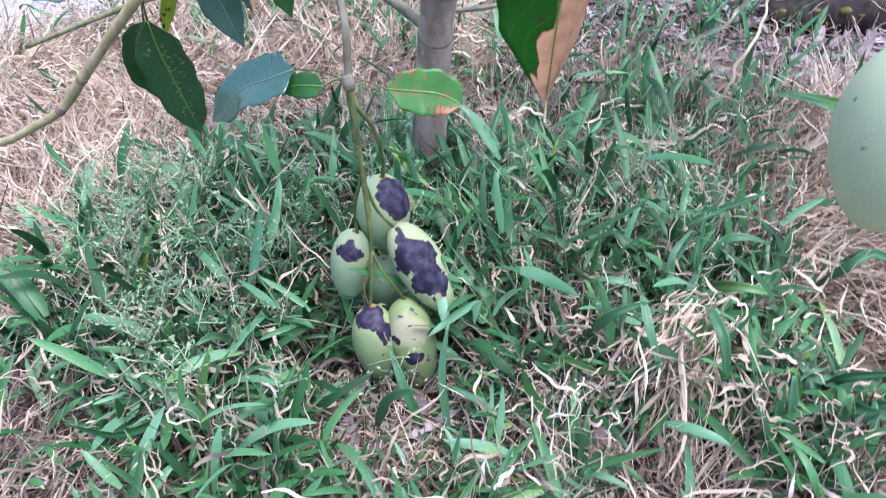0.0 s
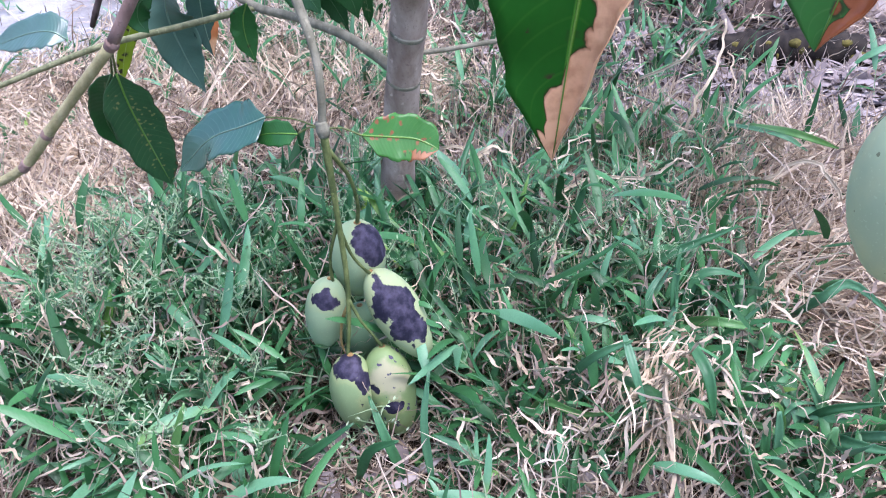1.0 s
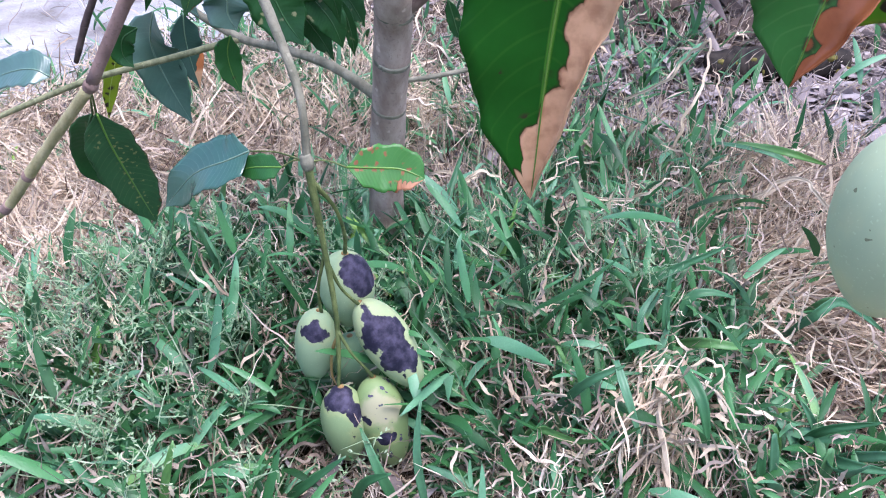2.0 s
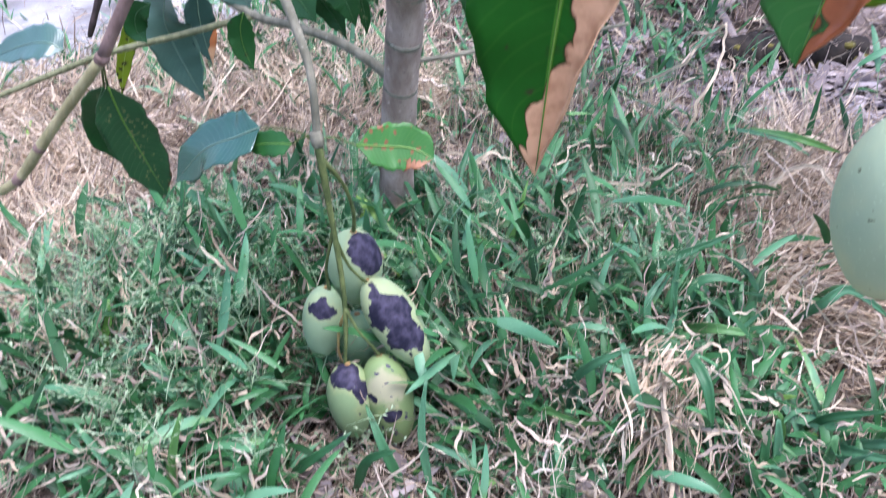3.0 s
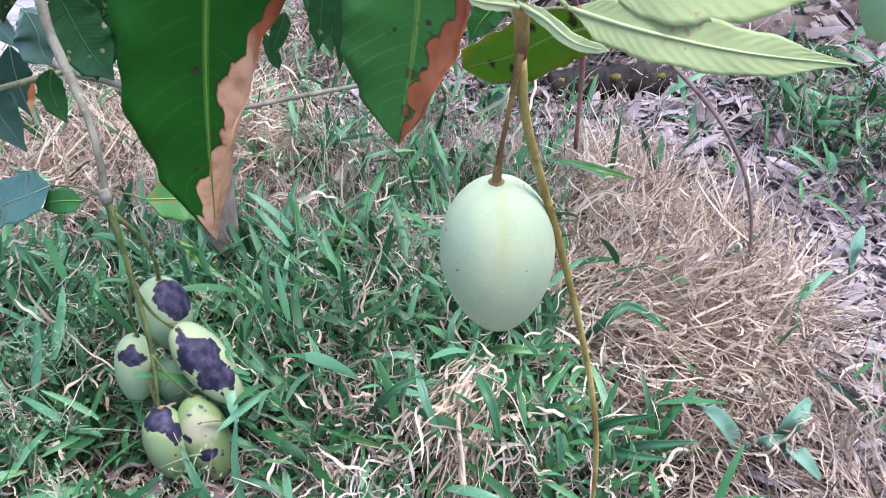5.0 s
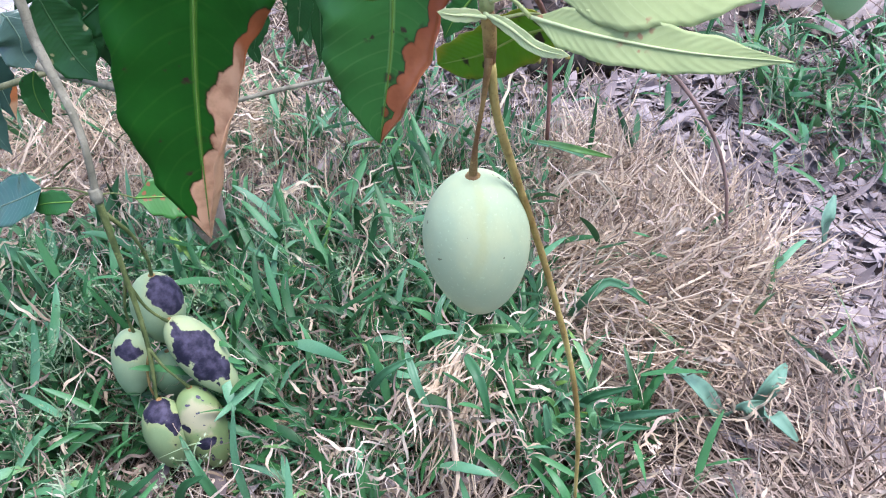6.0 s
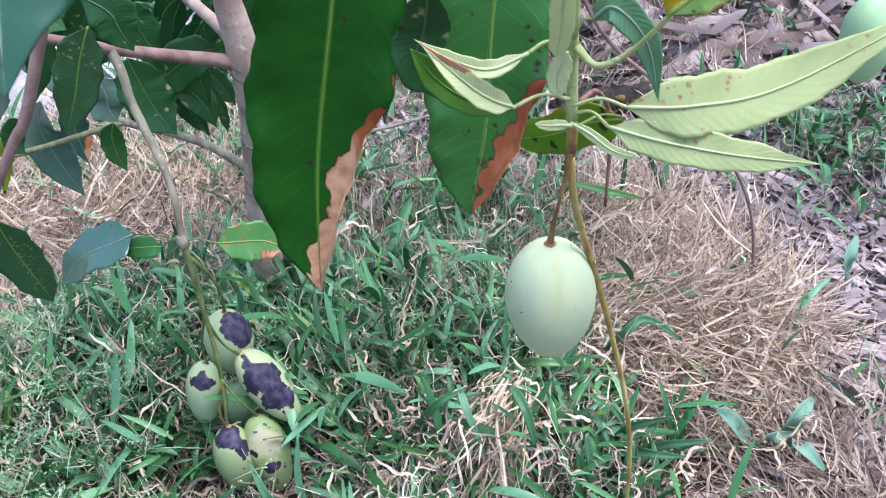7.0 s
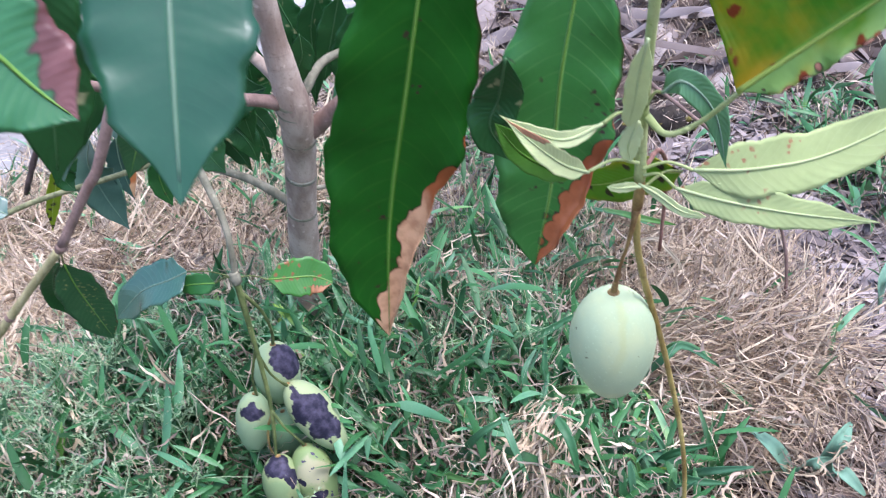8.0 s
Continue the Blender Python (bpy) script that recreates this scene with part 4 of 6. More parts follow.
leaf(tree, "dark", (-0.149, 0.4, 0.533), (-0.139, 0.4, 0.509), (-0.118, 0.4, 0.5), (-0.087, 0.4, 0.496), 0.0424, (0.33, -0.91, 0.26))
leaf(tree, "dark", (-0.048, 0.42, 0.512), (-0.036, 0.42, 0.496), (-0.027, 0.42, 0.479), (-0.019, 0.42, 0.454), 0.0422, (0.25, -0.93, 0.28))
leaf(tree, "dark", (0.2, 0.02, 0.559), (0.196, 0.02, 0.537), (0.191, 0.02, 0.513), (0.186, 0.02, 0.487), 0.0227, (0.17, -0.93, 0.31))
leaf(tree, "dark", (0.206, 0.05, 0.551), (0.206, 0.05, 0.527), (0.204, 0.05, 0.497), (0.198, 0.05, 0.456), 0.0206, (0.15, -0.93, 0.32))
leaf(tree, "mid", (0.337, -0.2, 0.604), (0.33, -0.2, 0.596), (0.323, -0.2, 0.588), (0.317, -0.2, 0.577), 0.0165, (-0.02, -0.94, 0.33))
leaf(tree, "dark", (0.144, 0.1, 0.496), (0.139, 0.1, 0.483), (0.132, 0.1, 0.469), (0.126, 0.1, 0.452), 0.0169, (0.22, -0.92, 0.33))
leaf(tree, "dark", (-0.0923, 0.1500, 0.5055), (-0.0853, 0.1500, 0.4726), (-0.0747, 0.1500, 0.4374), (-0.0583, 0.1500, 0.4080), 0.0570, (0.42, -0.82, 0.39))
leaf(tree, "dark", (-0.057, 0.3, 0.429), (-0.085, 0.3, 0.423), (-0.114, 0.3, 0.415), (-0.141, 0.3, 0.409), 0.0352, (0.32, -0.88, 0.35))
leaf(tree, "sheen", (-0.062, 0.32, 0.508), (-0.086, 0.32, 0.507), (-0.118, 0.32, 0.499), (-0.15, 0.32, 0.485), 0.0286, (0.29, -0.8, 0.52), "waxy leaf with a grey-blue sheen")
leaf(tree, "sheen", (-0.083, -0.1, 0.639), (-0.097, -0.1, 0.607), (-0.107, -0.1, 0.573), (-0.113, -0.1, 0.537), 0.0423, (0.2, -0.83, 0.53), "waxy leaf with a grey-blue sheen")
leaf(tree, "pale_rust", (-0.061, 0.1, 0.62), (-0.069, 0.1, 0.603), (-0.074, 0.1, 0.592), (-0.074, 0.1, 0.578), 0.0381, (0.38, -0.89, 0.25), "waxy leaf with a rusty tip")
leaf(tree, "dark", (-0.2140, 0.3000, 0.5710), (-0.2160, 0.3000, 0.5300), (-0.2220, 0.3000, 0.4790), (-0.2460, 0.3000, 0.4180), 0.045, (0.4, -0.82, 0.4))
leaf(tree, "dark", (-0.1540, 0.2800, 0.5740), (-0.1730, 0.2800, 0.5340), (-0.1990, 0.2800, 0.4920), (-0.2300, 0.2800, 0.4490), 0.048, (0.4, -0.82, 0.4))
leaf(tree, "dark", (-0.1270, 0.3200, 0.5540), (-0.1480, 0.3200, 0.5120), (-0.1770, 0.3200, 0.4690), (-0.2110, 0.3200, 0.4320), 0.050, (0.4, -0.82, 0.4))
leaf(tree, "dark", (-0.2310, 0.2500, 0.5730), (-0.2360, 0.2500, 0.5190), (-0.2460, 0.2500, 0.4690), (-0.2740, 0.2500, 0.4100), 0.040, (0.4, -0.82, 0.4))
leaf(tree, "dark", (-0.1050, 0.3500, 0.5510), (-0.1100, 0.3500, 0.5160), (-0.1100, 0.3500, 0.4700), (-0.1130, 0.3500, 0.4270), 0.040, (0.4, -0.82, 0.4))
leaf(tree, "sheen", (-0.2980, 0.3000, 0.4680), (-0.2760, 0.3000, 0.4430), (-0.2540, 0.3000, 0.4180), (-0.2340, 0.3000, 0.3850), 0.035, (0.4, -0.82, 0.4))
leaf(tree, "dark", (-0.0720, 0.3600, 0.5470), (-0.0910, 0.3600, 0.5040), (-0.1220, 0.3600, 0.4670), (-0.1510, 0.3600, 0.4390), 0.042, (0.4, -0.82, 0.4))
leaf(tree, "near", (0.185, -0.5, 0.842), (0.181, -0.515, 0.808), (0.18, -0.53, 0.781), (0.179, -0.545, 0.752), 0.0448, (0.34, -0.9, 0.27), "broad waxy green leaf")
leaf(tree, "near_rust", (0.137, -0.55, 0.81), (0.145, -0.55, 0.803), (0.154, -0.55, 0.79), (0.162, -0.55, 0.781), 0.0311, (0.46, -0.77, 0.44), "green leaf with a pinkish brown side")
leaf(tree, "dark", (0.098, -0.42, 0.798), (0.088, -0.42, 0.764), (0.082, -0.42, 0.731), (0.073, -0.42, 0.697), 0.0363, (0.29, -0.9, 0.32))

# ---- fruit ----
GREEN_SKIN = (0.27, 0.36, 0.195)
mango((0.3284, -0.3573, 0.5764), (0.3311, -0.3492, 0.492), 0.0493, mango_material("mango_pale", (0.43, 0.525, 0.31), bloom=True), "pale green mango hanging from a rusty stalk", depth=0.9, lean=0.06)
CLUSTER = "mangoes in the hanging cluster"
mango((-0.006, 0.018, 0.246), (-0.012, 0.016, 0.155), 0.054, mango_material("mango_scab_side", GREEN_SKIN, (((-0.016, 0.016, 0.028), (1.0, 0.6, 0.8), 0.0195),)), "green mango with a purple-black scab on its shoulder", CLUSTER)
mango((0.010, -0.010, 0.207), (0.066, -0.024, 0.112), 0.0475, mango_material("mango_scab_long", (0.30, 0.37, 0.19), (((0.000, 0.026, 0.002), (0.95, 0.5, 0.40), 0.0180),)), "green mango with a long purple-black scab", CLUSTER, lean=-0.1)
mango((-0.031, -0.015, 0.199), (-0.048, -0.022, 0.110), 0.041, mango_material("mango_scab_small", GREEN_SKIN, (((0.003, 0.020, 0.026), (1.0, 0.5, 1.0), 0.0095),)), "green mango with a small purple-black scab", CLUSTER)
mango((-0.012, 0.010, 0.145), (-0.006, 0.010, 0.065), 0.048, mango_material("mango_plain", (0.20, 0.31, 0.16)), "plain green mango half hidden in the cluster", CLUSTER)
mango((-0.009, -0.050, 0.130), (-0.007, -0.068, 0.042), 0.0455, mango_material("mango_scab_top", (0.21, 0.29, 0.13), (((0.003, 0.02, 0.043), (0.75, 0.5, 0.95), 0.0140), ((-0.010, 0.018, 0.016), (1.3, 0.5, 0.6), 0.007)), specks=0.0), "green mango with cracked dark scabs near the stem", CLUSTER)
mango((0.021, -0.036, 0.132), (0.039, -0.060, 0.030), 0.049, mango_material("mango_speckled", (0.19, 0.265, 0.10), (((0.004, 0.026, -0.006), (0.9, 0.4, 1.3), 0.0075), ((0.014, 0.02, 0.012), (1, 0.4, 1), 0.0045)), ((0.002, 0.026, 0.022), 0.027, (0.34, 0.325, 0.19)), 0.9), "green mango with a tan shoulder and dark specks", CLUSTER)
mango((0.673, 0.05, 0.565), (0.672, 0.05, 0.477), 0.051, mango_material("mango_green", (0.30, 0.48, 0.24)), "green mango hanging from a stalk", depth=0.9)
tube("pedicel", ((0.56, 0.23, 1.06), (0.64, 0.10, 0.92), (0.67, 0.05, 0.72), (0.673, 0.05, 0.564)), (0.003, 0.0026, 0.0032), STALK_RUST, tree, "", 12, 8, 0.1, 40)


# ---- grass, straw and litter ----
def wobble(x, y, k=0.0):
    return 0.5 + 0.25 * np.sin(9 * x + 4 * y + k) * np.cos(7 * y - 3 * x + 2 * k) + 0.25 * np.sin(21 * x - 13 * y + 3 * k) * np.sin(17 * y + 5 * x)


def blob(x, y, cx, cy, rx, ry, soft=0.25):
    d = np.sqrt(((x - cx) / rx) ** 2 + ((y - cy) / ry) ** 2)
    return np.clip((1 + soft - d) / (2 * soft), 0, 1)


def bare(x, y):
    line = 0.66 * y - 0.75 * x + 0.2 * wobble(x, y)
    return np.clip((line - 1.22) / 0.2, 0, 1) * np.clip((2.8 - line) / 0.3, 0, 1)


def green_zone(x, y):
    g = blob(x, y, -0.05, 0.04, 0.36, 0.33)
    g = np.maximum(g, blob(x, y, 0.23, 0.11, 0.22, 0.20))
    g = np.maximum(g, blob(x, y, 0.45, -0.06, 0.09, 0.07) * 0.6)
    g = np.maximum(g, blob(x, y, 0.26, 0.48, 0.20, 0.20) * 0.27)
    g = np.maximum(g, blob(x, y, 1.12, 0.75, 0.26, 0.36) * 0.22)
    g = np.maximum(g, blob(x, y, 0.12, 0.92, 0.50, 0.35) * 0.13)
    g = np.maximum(g, blob(x, y, -0.55, 1.0, 0.35, 0.35) * 0.22)
    g = np.maximum(g, 0.03)
    g *= 1 - 0.8 * blob(x, y, -0.34, -0.23, 0.14, 0.09)
    g *= 1 - 0.75 * blob(x, y, 0.26, -0.12, 0.12, 0.07)
    g *= 0.45 + 0.8 * wobble(x, y)
    g *= 0.45 + 1.1 * np.clip(0.5 + 0.9 * np.sin(47 * x + 11 * y + 3 * np.sin(9 * y)) * np.sin(53 * y - 13 * x + 2 * np.sin(11 * x)), 0, 1)
    return np.clip(g, 0, 1) * (1 - 0.8 * bare(x, y)) * off_log(x, y)


def straw_zone(x, y):
    s = blob(x, y, 0.62, 0.30, 0.20, 0.35)
    s = np.maximum(s, blob(x, y, 0.50, 0.58, 0.16, 0.18) * 0.9)
    s = np.maximum(s, blob(x, y, -0.62, 0.38, 0.30, 0.45))
    s = np.maximum(s, blob(x, y, -0.40, 0.75, 0.42, 0.28) * 0.9)
    s = np.maximum(s, 0.7 * blob(x, y, 0.26, -0.13, 0.13, 0.08))
    s = np.maximum(s, blob(x, y, 0.70, 0.10, 0.14, 0.25) * 0.6)
    s = np.maximum(s, blob(x, y, -0.34, -0.24, 0.14, 0.10) * 0.8)
    s = np.maximum(s, 0.5)
    s = s * (1 - 0.88 * blob(x, y, 1.17, 0.45, 0.40, 0.75)) * (1 - 0.7 * blob(x, y, 0.8, 0.85, 0.35, 0.16))
    s = s * (1 - 0.75 * blob(x, y, 0.22, 0.76, 0.32, 0.30))
    s = s * (1 - 0.45 * blob(x, y, 0.47, -0.10, 0.14, 0.10))
    s = s * (1 - 0.72 * np.clip(1.2 * green_zone(x, y), 0, 1))
    return np.clip(s * (0.6 + 0.6 * wobble(x, y, 1.7)), 0, 1) * (1 - 0.97 * bare(x, y)) * off_log(x, y)


def off_log(x, y):
    return 1 - blob(x, y, 0.62, 0.97, 0.16, 0.055, 0.1)


def litter_zone(x, y):
    z = np.maximum(blob(x, y, 1.08, 0.35, 0.34, 0.65), blob(x, y, 0.70, 0.95, 0.65, 0.28))
    z = np.maximum(z, blob(x, y, 0.22, 0.78, 0.42, 0.28) * 0.7)
    return np.clip(np.maximum(z, 0.08), 0, 1) * (1 - bare(x, y)) * off_log(x, y)


def scatter(count, density, x0=-1.5, x1=1.7, y0=-0.42, y1=2.2):
    """Random ground points, thinner far away, by the given density."""
    out = np.zeros((0, 2))
    while len(out) < count:
        p = np.stack([RNG.uniform(x0, x1, 60000), RNG.uniform(y0, y1, 60000)], -1)
        far = np.clip(1.25 - 0.42 * np.hypot(p[:, 0] - 0.2, p[:, 1] + 0.2), 0.22, 1)
        out = np.concatenate([out, p[RNG.random(len(p)) < density(p[:, 0], p[:, 1]) * far]])
    return out[:count]


def sight(x, y):
    """Low growth in front of the cluster, where the fruit lies open to view."""
    u, v = x - 0.01, y + 0.06
    along, off = 0.30 * u - 0.95 * v, 0.95 * u + 0.30 * v
    return 1 - 0.96 * np.exp(-((off / 0.12) ** 4)) * (along > -0.04) * np.clip(1.5 - along / 0.15, 0, 1)


def strands(name, root, heading, tilt, bend, wander, length, width, twist, material, label, category, segs=6, fold=0.0, curl=None, floor=0.003, kink=1.0):
    """One mesh of many ribbons: each starts at its root, leans by tilt towards heading and bends on the way."""
    n = len(root)
    s = np.linspace(0, 1, segs + 1)
    theta = tilt[:, None] + bend[:, None] * s
    phi = heading[:, None] + wander[:, None] * s
    if curl is not None:
        theta = theta + curl[:, None] * np.sin(s * 9 * kink + heading[:, None] * 3)
        phi = phi + curl[:, None] * 1.6 * np.sin(s * 7 * kink + heading[:, None] * 5)
    d = np.stack([np.sin(theta) * np.cos(phi), np.sin(theta) * np.sin(phi), np.cos(theta)], -1)
    pos = root[:, None, :] + np.concatenate([np.zeros((n, 1, 3)), np.cumsum(d[:, :-1], 1)], 1) * (length / segs)[:, None, None]
    low = ground_height(pos[..., 0], pos[..., 1]) + floor
    pos[..., 2] = np.maximum(pos[..., 2], low + 0.004 * np.abs(np.sin(pos[..., 0] * 90)))
    flat = np.stack([-np.sin(phi), np.cos(phi), 0 * phi], -1)
    upw = np.cross(d, flat)
    tw = twist[:, None] * (0.3 + s)
    side = np.cos(tw)[..., None] * flat + np.sin(tw)[..., None] * upw
    nrm = np.cross(side, d)
    prof = np.minimum(1, 0.45 + 2.2 * s) * np.sqrt(np.clip(1 - s**2.2, 0.0, 1))
    half = 0.5 * width[:, None] * np.maximum(prof, 0.04)
    if fold:
        cols = [pos - side * half[..., None], pos - nrm * (half * fold)[..., None], pos + side * half[..., None]]
    else:
        cols = [pos - side * half[..., None], pos + side * half[..., None]]
    c = len(cols)
    verts = np.stack(cols, 2).reshape(-1, 3)
    k = np.arange(n * (segs + 1) * c).reshape(n, segs + 1, c)
    quads = np.stack([k[:, :-1, :-1], k[:, :-1, 1:], k[:, 1:, 1:], k[:, 1:, :-1]], -1).reshape(-1, 4)
    me = bpy.data.meshes.new(name)
    me.vertices.add(len(verts))
    me.vertices.foreach_set("co", verts.astype(np.float32).ravel())
    me.loops.add(quads.size)
    me.loops.foreach_set("vertex_index", quads.astype(np.int32).ravel())
    me.polygons.add(len(quads))
    me.polygons.foreach_set("loop_start", np.arange(0, quads.size, 4, dtype=np.int32))
    me.polygons.foreach_set("use_smooth", np.ones(len(quads), bool))
    me.update(calc_edges=True)
    me.materials.append(material)
    return tagged(new(name, me), label, category, kind="stuff")


def on_ground(p, up=0.0):
    return np.concatenate([p, (ground_height(p[:, 0], p[:, 1]) + up)[:, None]], 1)


def build_grass():
    # creeping, jointed stems carry broad leaves to both sides
    stems = scatter(1900, green_zone)
    stems = np.concatenate([stems, np.stack([RNG.normal(-0.01, 0.07, 110), RNG.normal(0.20, 0.028, 110)], -1)])
    n = len(stems)
    clear = sight(stems[:, 0], stems[:, 1])
    tall = RNG.uniform(0.05, 0.165, n) * clear * (1 + 0.25 * blob(stems[:, 0], stems[:, 1], 0.18, 0.12, 0.12, 0.16))
    tall[-110:] = RNG.uniform(0.09, 0.16, 110)
    lean, way = RNG.uniform(0.1, 1.0, n), RNG.uniform(0, 2 * np.pi, n)
    lean[-110:] *= 0.5
    strands("grass_stems", on_ground(stems), way, lean, RNG.uniform(-0.2, 0.5, n), RNG.uniform(-0.5, 0.5, n), tall * 1.2, np.full(n, 0.0024), RNG.uniform(-1, 1, n), GRASS_FINE, "thin green grass stems", "grass", 4)
    roots, heads, size = [], [], []
    for k in range(5):
        pick = RNG.random(n) < 0.78
        at = (k + RNG.random(n)) / 5
        r = on_ground(stems)
        r[:, 0] += np.sin(lean) * np.cos(way) * tall * at
        r[:, 1] += np.sin(lean) * np.sin(way) * tall * at
        r[:, 2] += np.cos(lean) * tall * at
        roots.append(r[pick])
        heads.append((way + (1.1 if k % 2 else -1.1) + RNG.normal(0, 0.8, n))[pick])
        size.append((0.032 + 0.068 * RNG.random(n) ** 1.3)[pick] * (0.28 + 0.72 * clear[pick]))
    root, head, size = np.concatenate(roots), np.concatenate(heads), np.concatenate(size)
    m = len(root)
    strands("grass", root, head, RNG.uniform(0.3, 1.35, m), RNG.normal(0.45, 0.45, m), RNG.normal(0, 0.3, m), size, size * RNG.uniform(0.085, 0.145, m) + 0.0022, RNG.normal(0, 0.45, m), GRASS, "dense green grass with broad blades", "grass", 7, 0.3)
    # long arching blades that stand out of the rest
    p = scatter(420, lambda x, y: green_zone(x, y) * (sight(x, y) > 0.85))
    n = len(p)
    size = RNG.uniform(0.07, 0.16, n)
    strands("long_grass", on_ground(p, 0.01), RNG.uniform(0, 2 * np.pi, n), RNG.uniform(0.1, 0.8, n), RNG.uniform(0.3, 1.5, n), RNG.normal(0, 0.3, n), size, RNG.uniform(0.006, 0.0115, n), RNG.normal(0, 0.4, n), GRASS, "long arching green grass blades", "grass", 10, 0.3)


def build_seed_heads():
    """Open seed heads: a thin stalk, short branches all round its top, and small spikelets along them."""
    n = 120
    p = scatter(n, lambda x, y: (green_zone(x, y) + 0.25) * np.maximum(np.maximum(blob(x, y, -0.27, 0.0, 0.13, 0.12), 0.35 * blob(x, y, -0.27, 0.04, 0.3, 0.26)), 0.4 * blob(x, y, 0.22, 0.17, 0.12, 0.10)))
    way, lean = RNG.uniform(0, 2 * np.pi, n), RNG.uniform(0.05, 0.7, n)
    axis = np.stack([np.sin(lean) * np.cos(way), np.sin(lean) * np.sin(way), np.cos(lean)], -1)
    high = RNG.uniform(0.09, 0.15, n) * (0.3 + 0.7 * sight(p[:, 0], p[:, 1]))
    base = on_ground(p)
    strands("seed_stalks", base, way, lean, 0 * way, 0 * way, high + 0.055, np.full(n, 0.0018), RNG.uniform(-1, 1, n), GRASS_FINE, "thin stalks of grass seed heads", "grass", 3)
    roots, heads, tilts, longs = [], [], [], []
    for k in range(9):
        roots.append(base + axis * (high + 0.0065 * k)[:, None])
        heads.append(way + 2.4 * k + RNG.normal(0, 0.3, n))
        tilts.append(RNG.uniform(0.6, 1.35, n))
        longs.append((0.042 - 0.0033 * k) * RNG.uniform(0.7, 1.2, n))
    root, head, tilt, size = np.concatenate(roots), np.concatenate(heads), np.concatenate(tilts), np.concatenate(longs)
    m = len(root)
    strands("seed_branches", root, head, tilt, RNG.normal(0.1, 0.2, m), RNG.normal(0, 0.2, m), size, np.full(m, 0.0016), RNG.uniform(-2, 2, m), GRASS_FINE, "feathery branches of grass seed heads", "grass", 3)
    along = np.stack([np.sin(tilt) * np.cos(head), np.sin(tilt) * np.sin(head), np.cos(tilt)], -1)
    ends = [root + along * (size * f)[:, None] for f in (0.3, 0.5, 0.7, 0.88, 1.0)]
    m *= len(ends)
    turn = np.tile(head, len(ends)) + RNG.choice([-0.8, 0.8], m)
    strands("spikelets", np.concatenate(ends), turn, np.tile(tilt, len(ends)) + RNG.normal(0, 0.3, m), np.zeros(m), np.zeros(m), RNG.uniform(0.004, 0.006, m), np.full(m, 0.0025), RNG.uniform(-2, 2, m), GRASS_FINE, "small pale green grass spikelets", "grass", 2)


def swirl(p, spread):
    """Headings that drift over the ground, so that straw lies in swirls."""
    x, y = p[:, 0], p[:, 1]
    return 2.4 * np.sin(6.1 * x + 4.3 * y + 0.5) + 2.0 * np.cos(5.2 * y - 3.4 * x) + RNG.normal(0, spread, len(p))


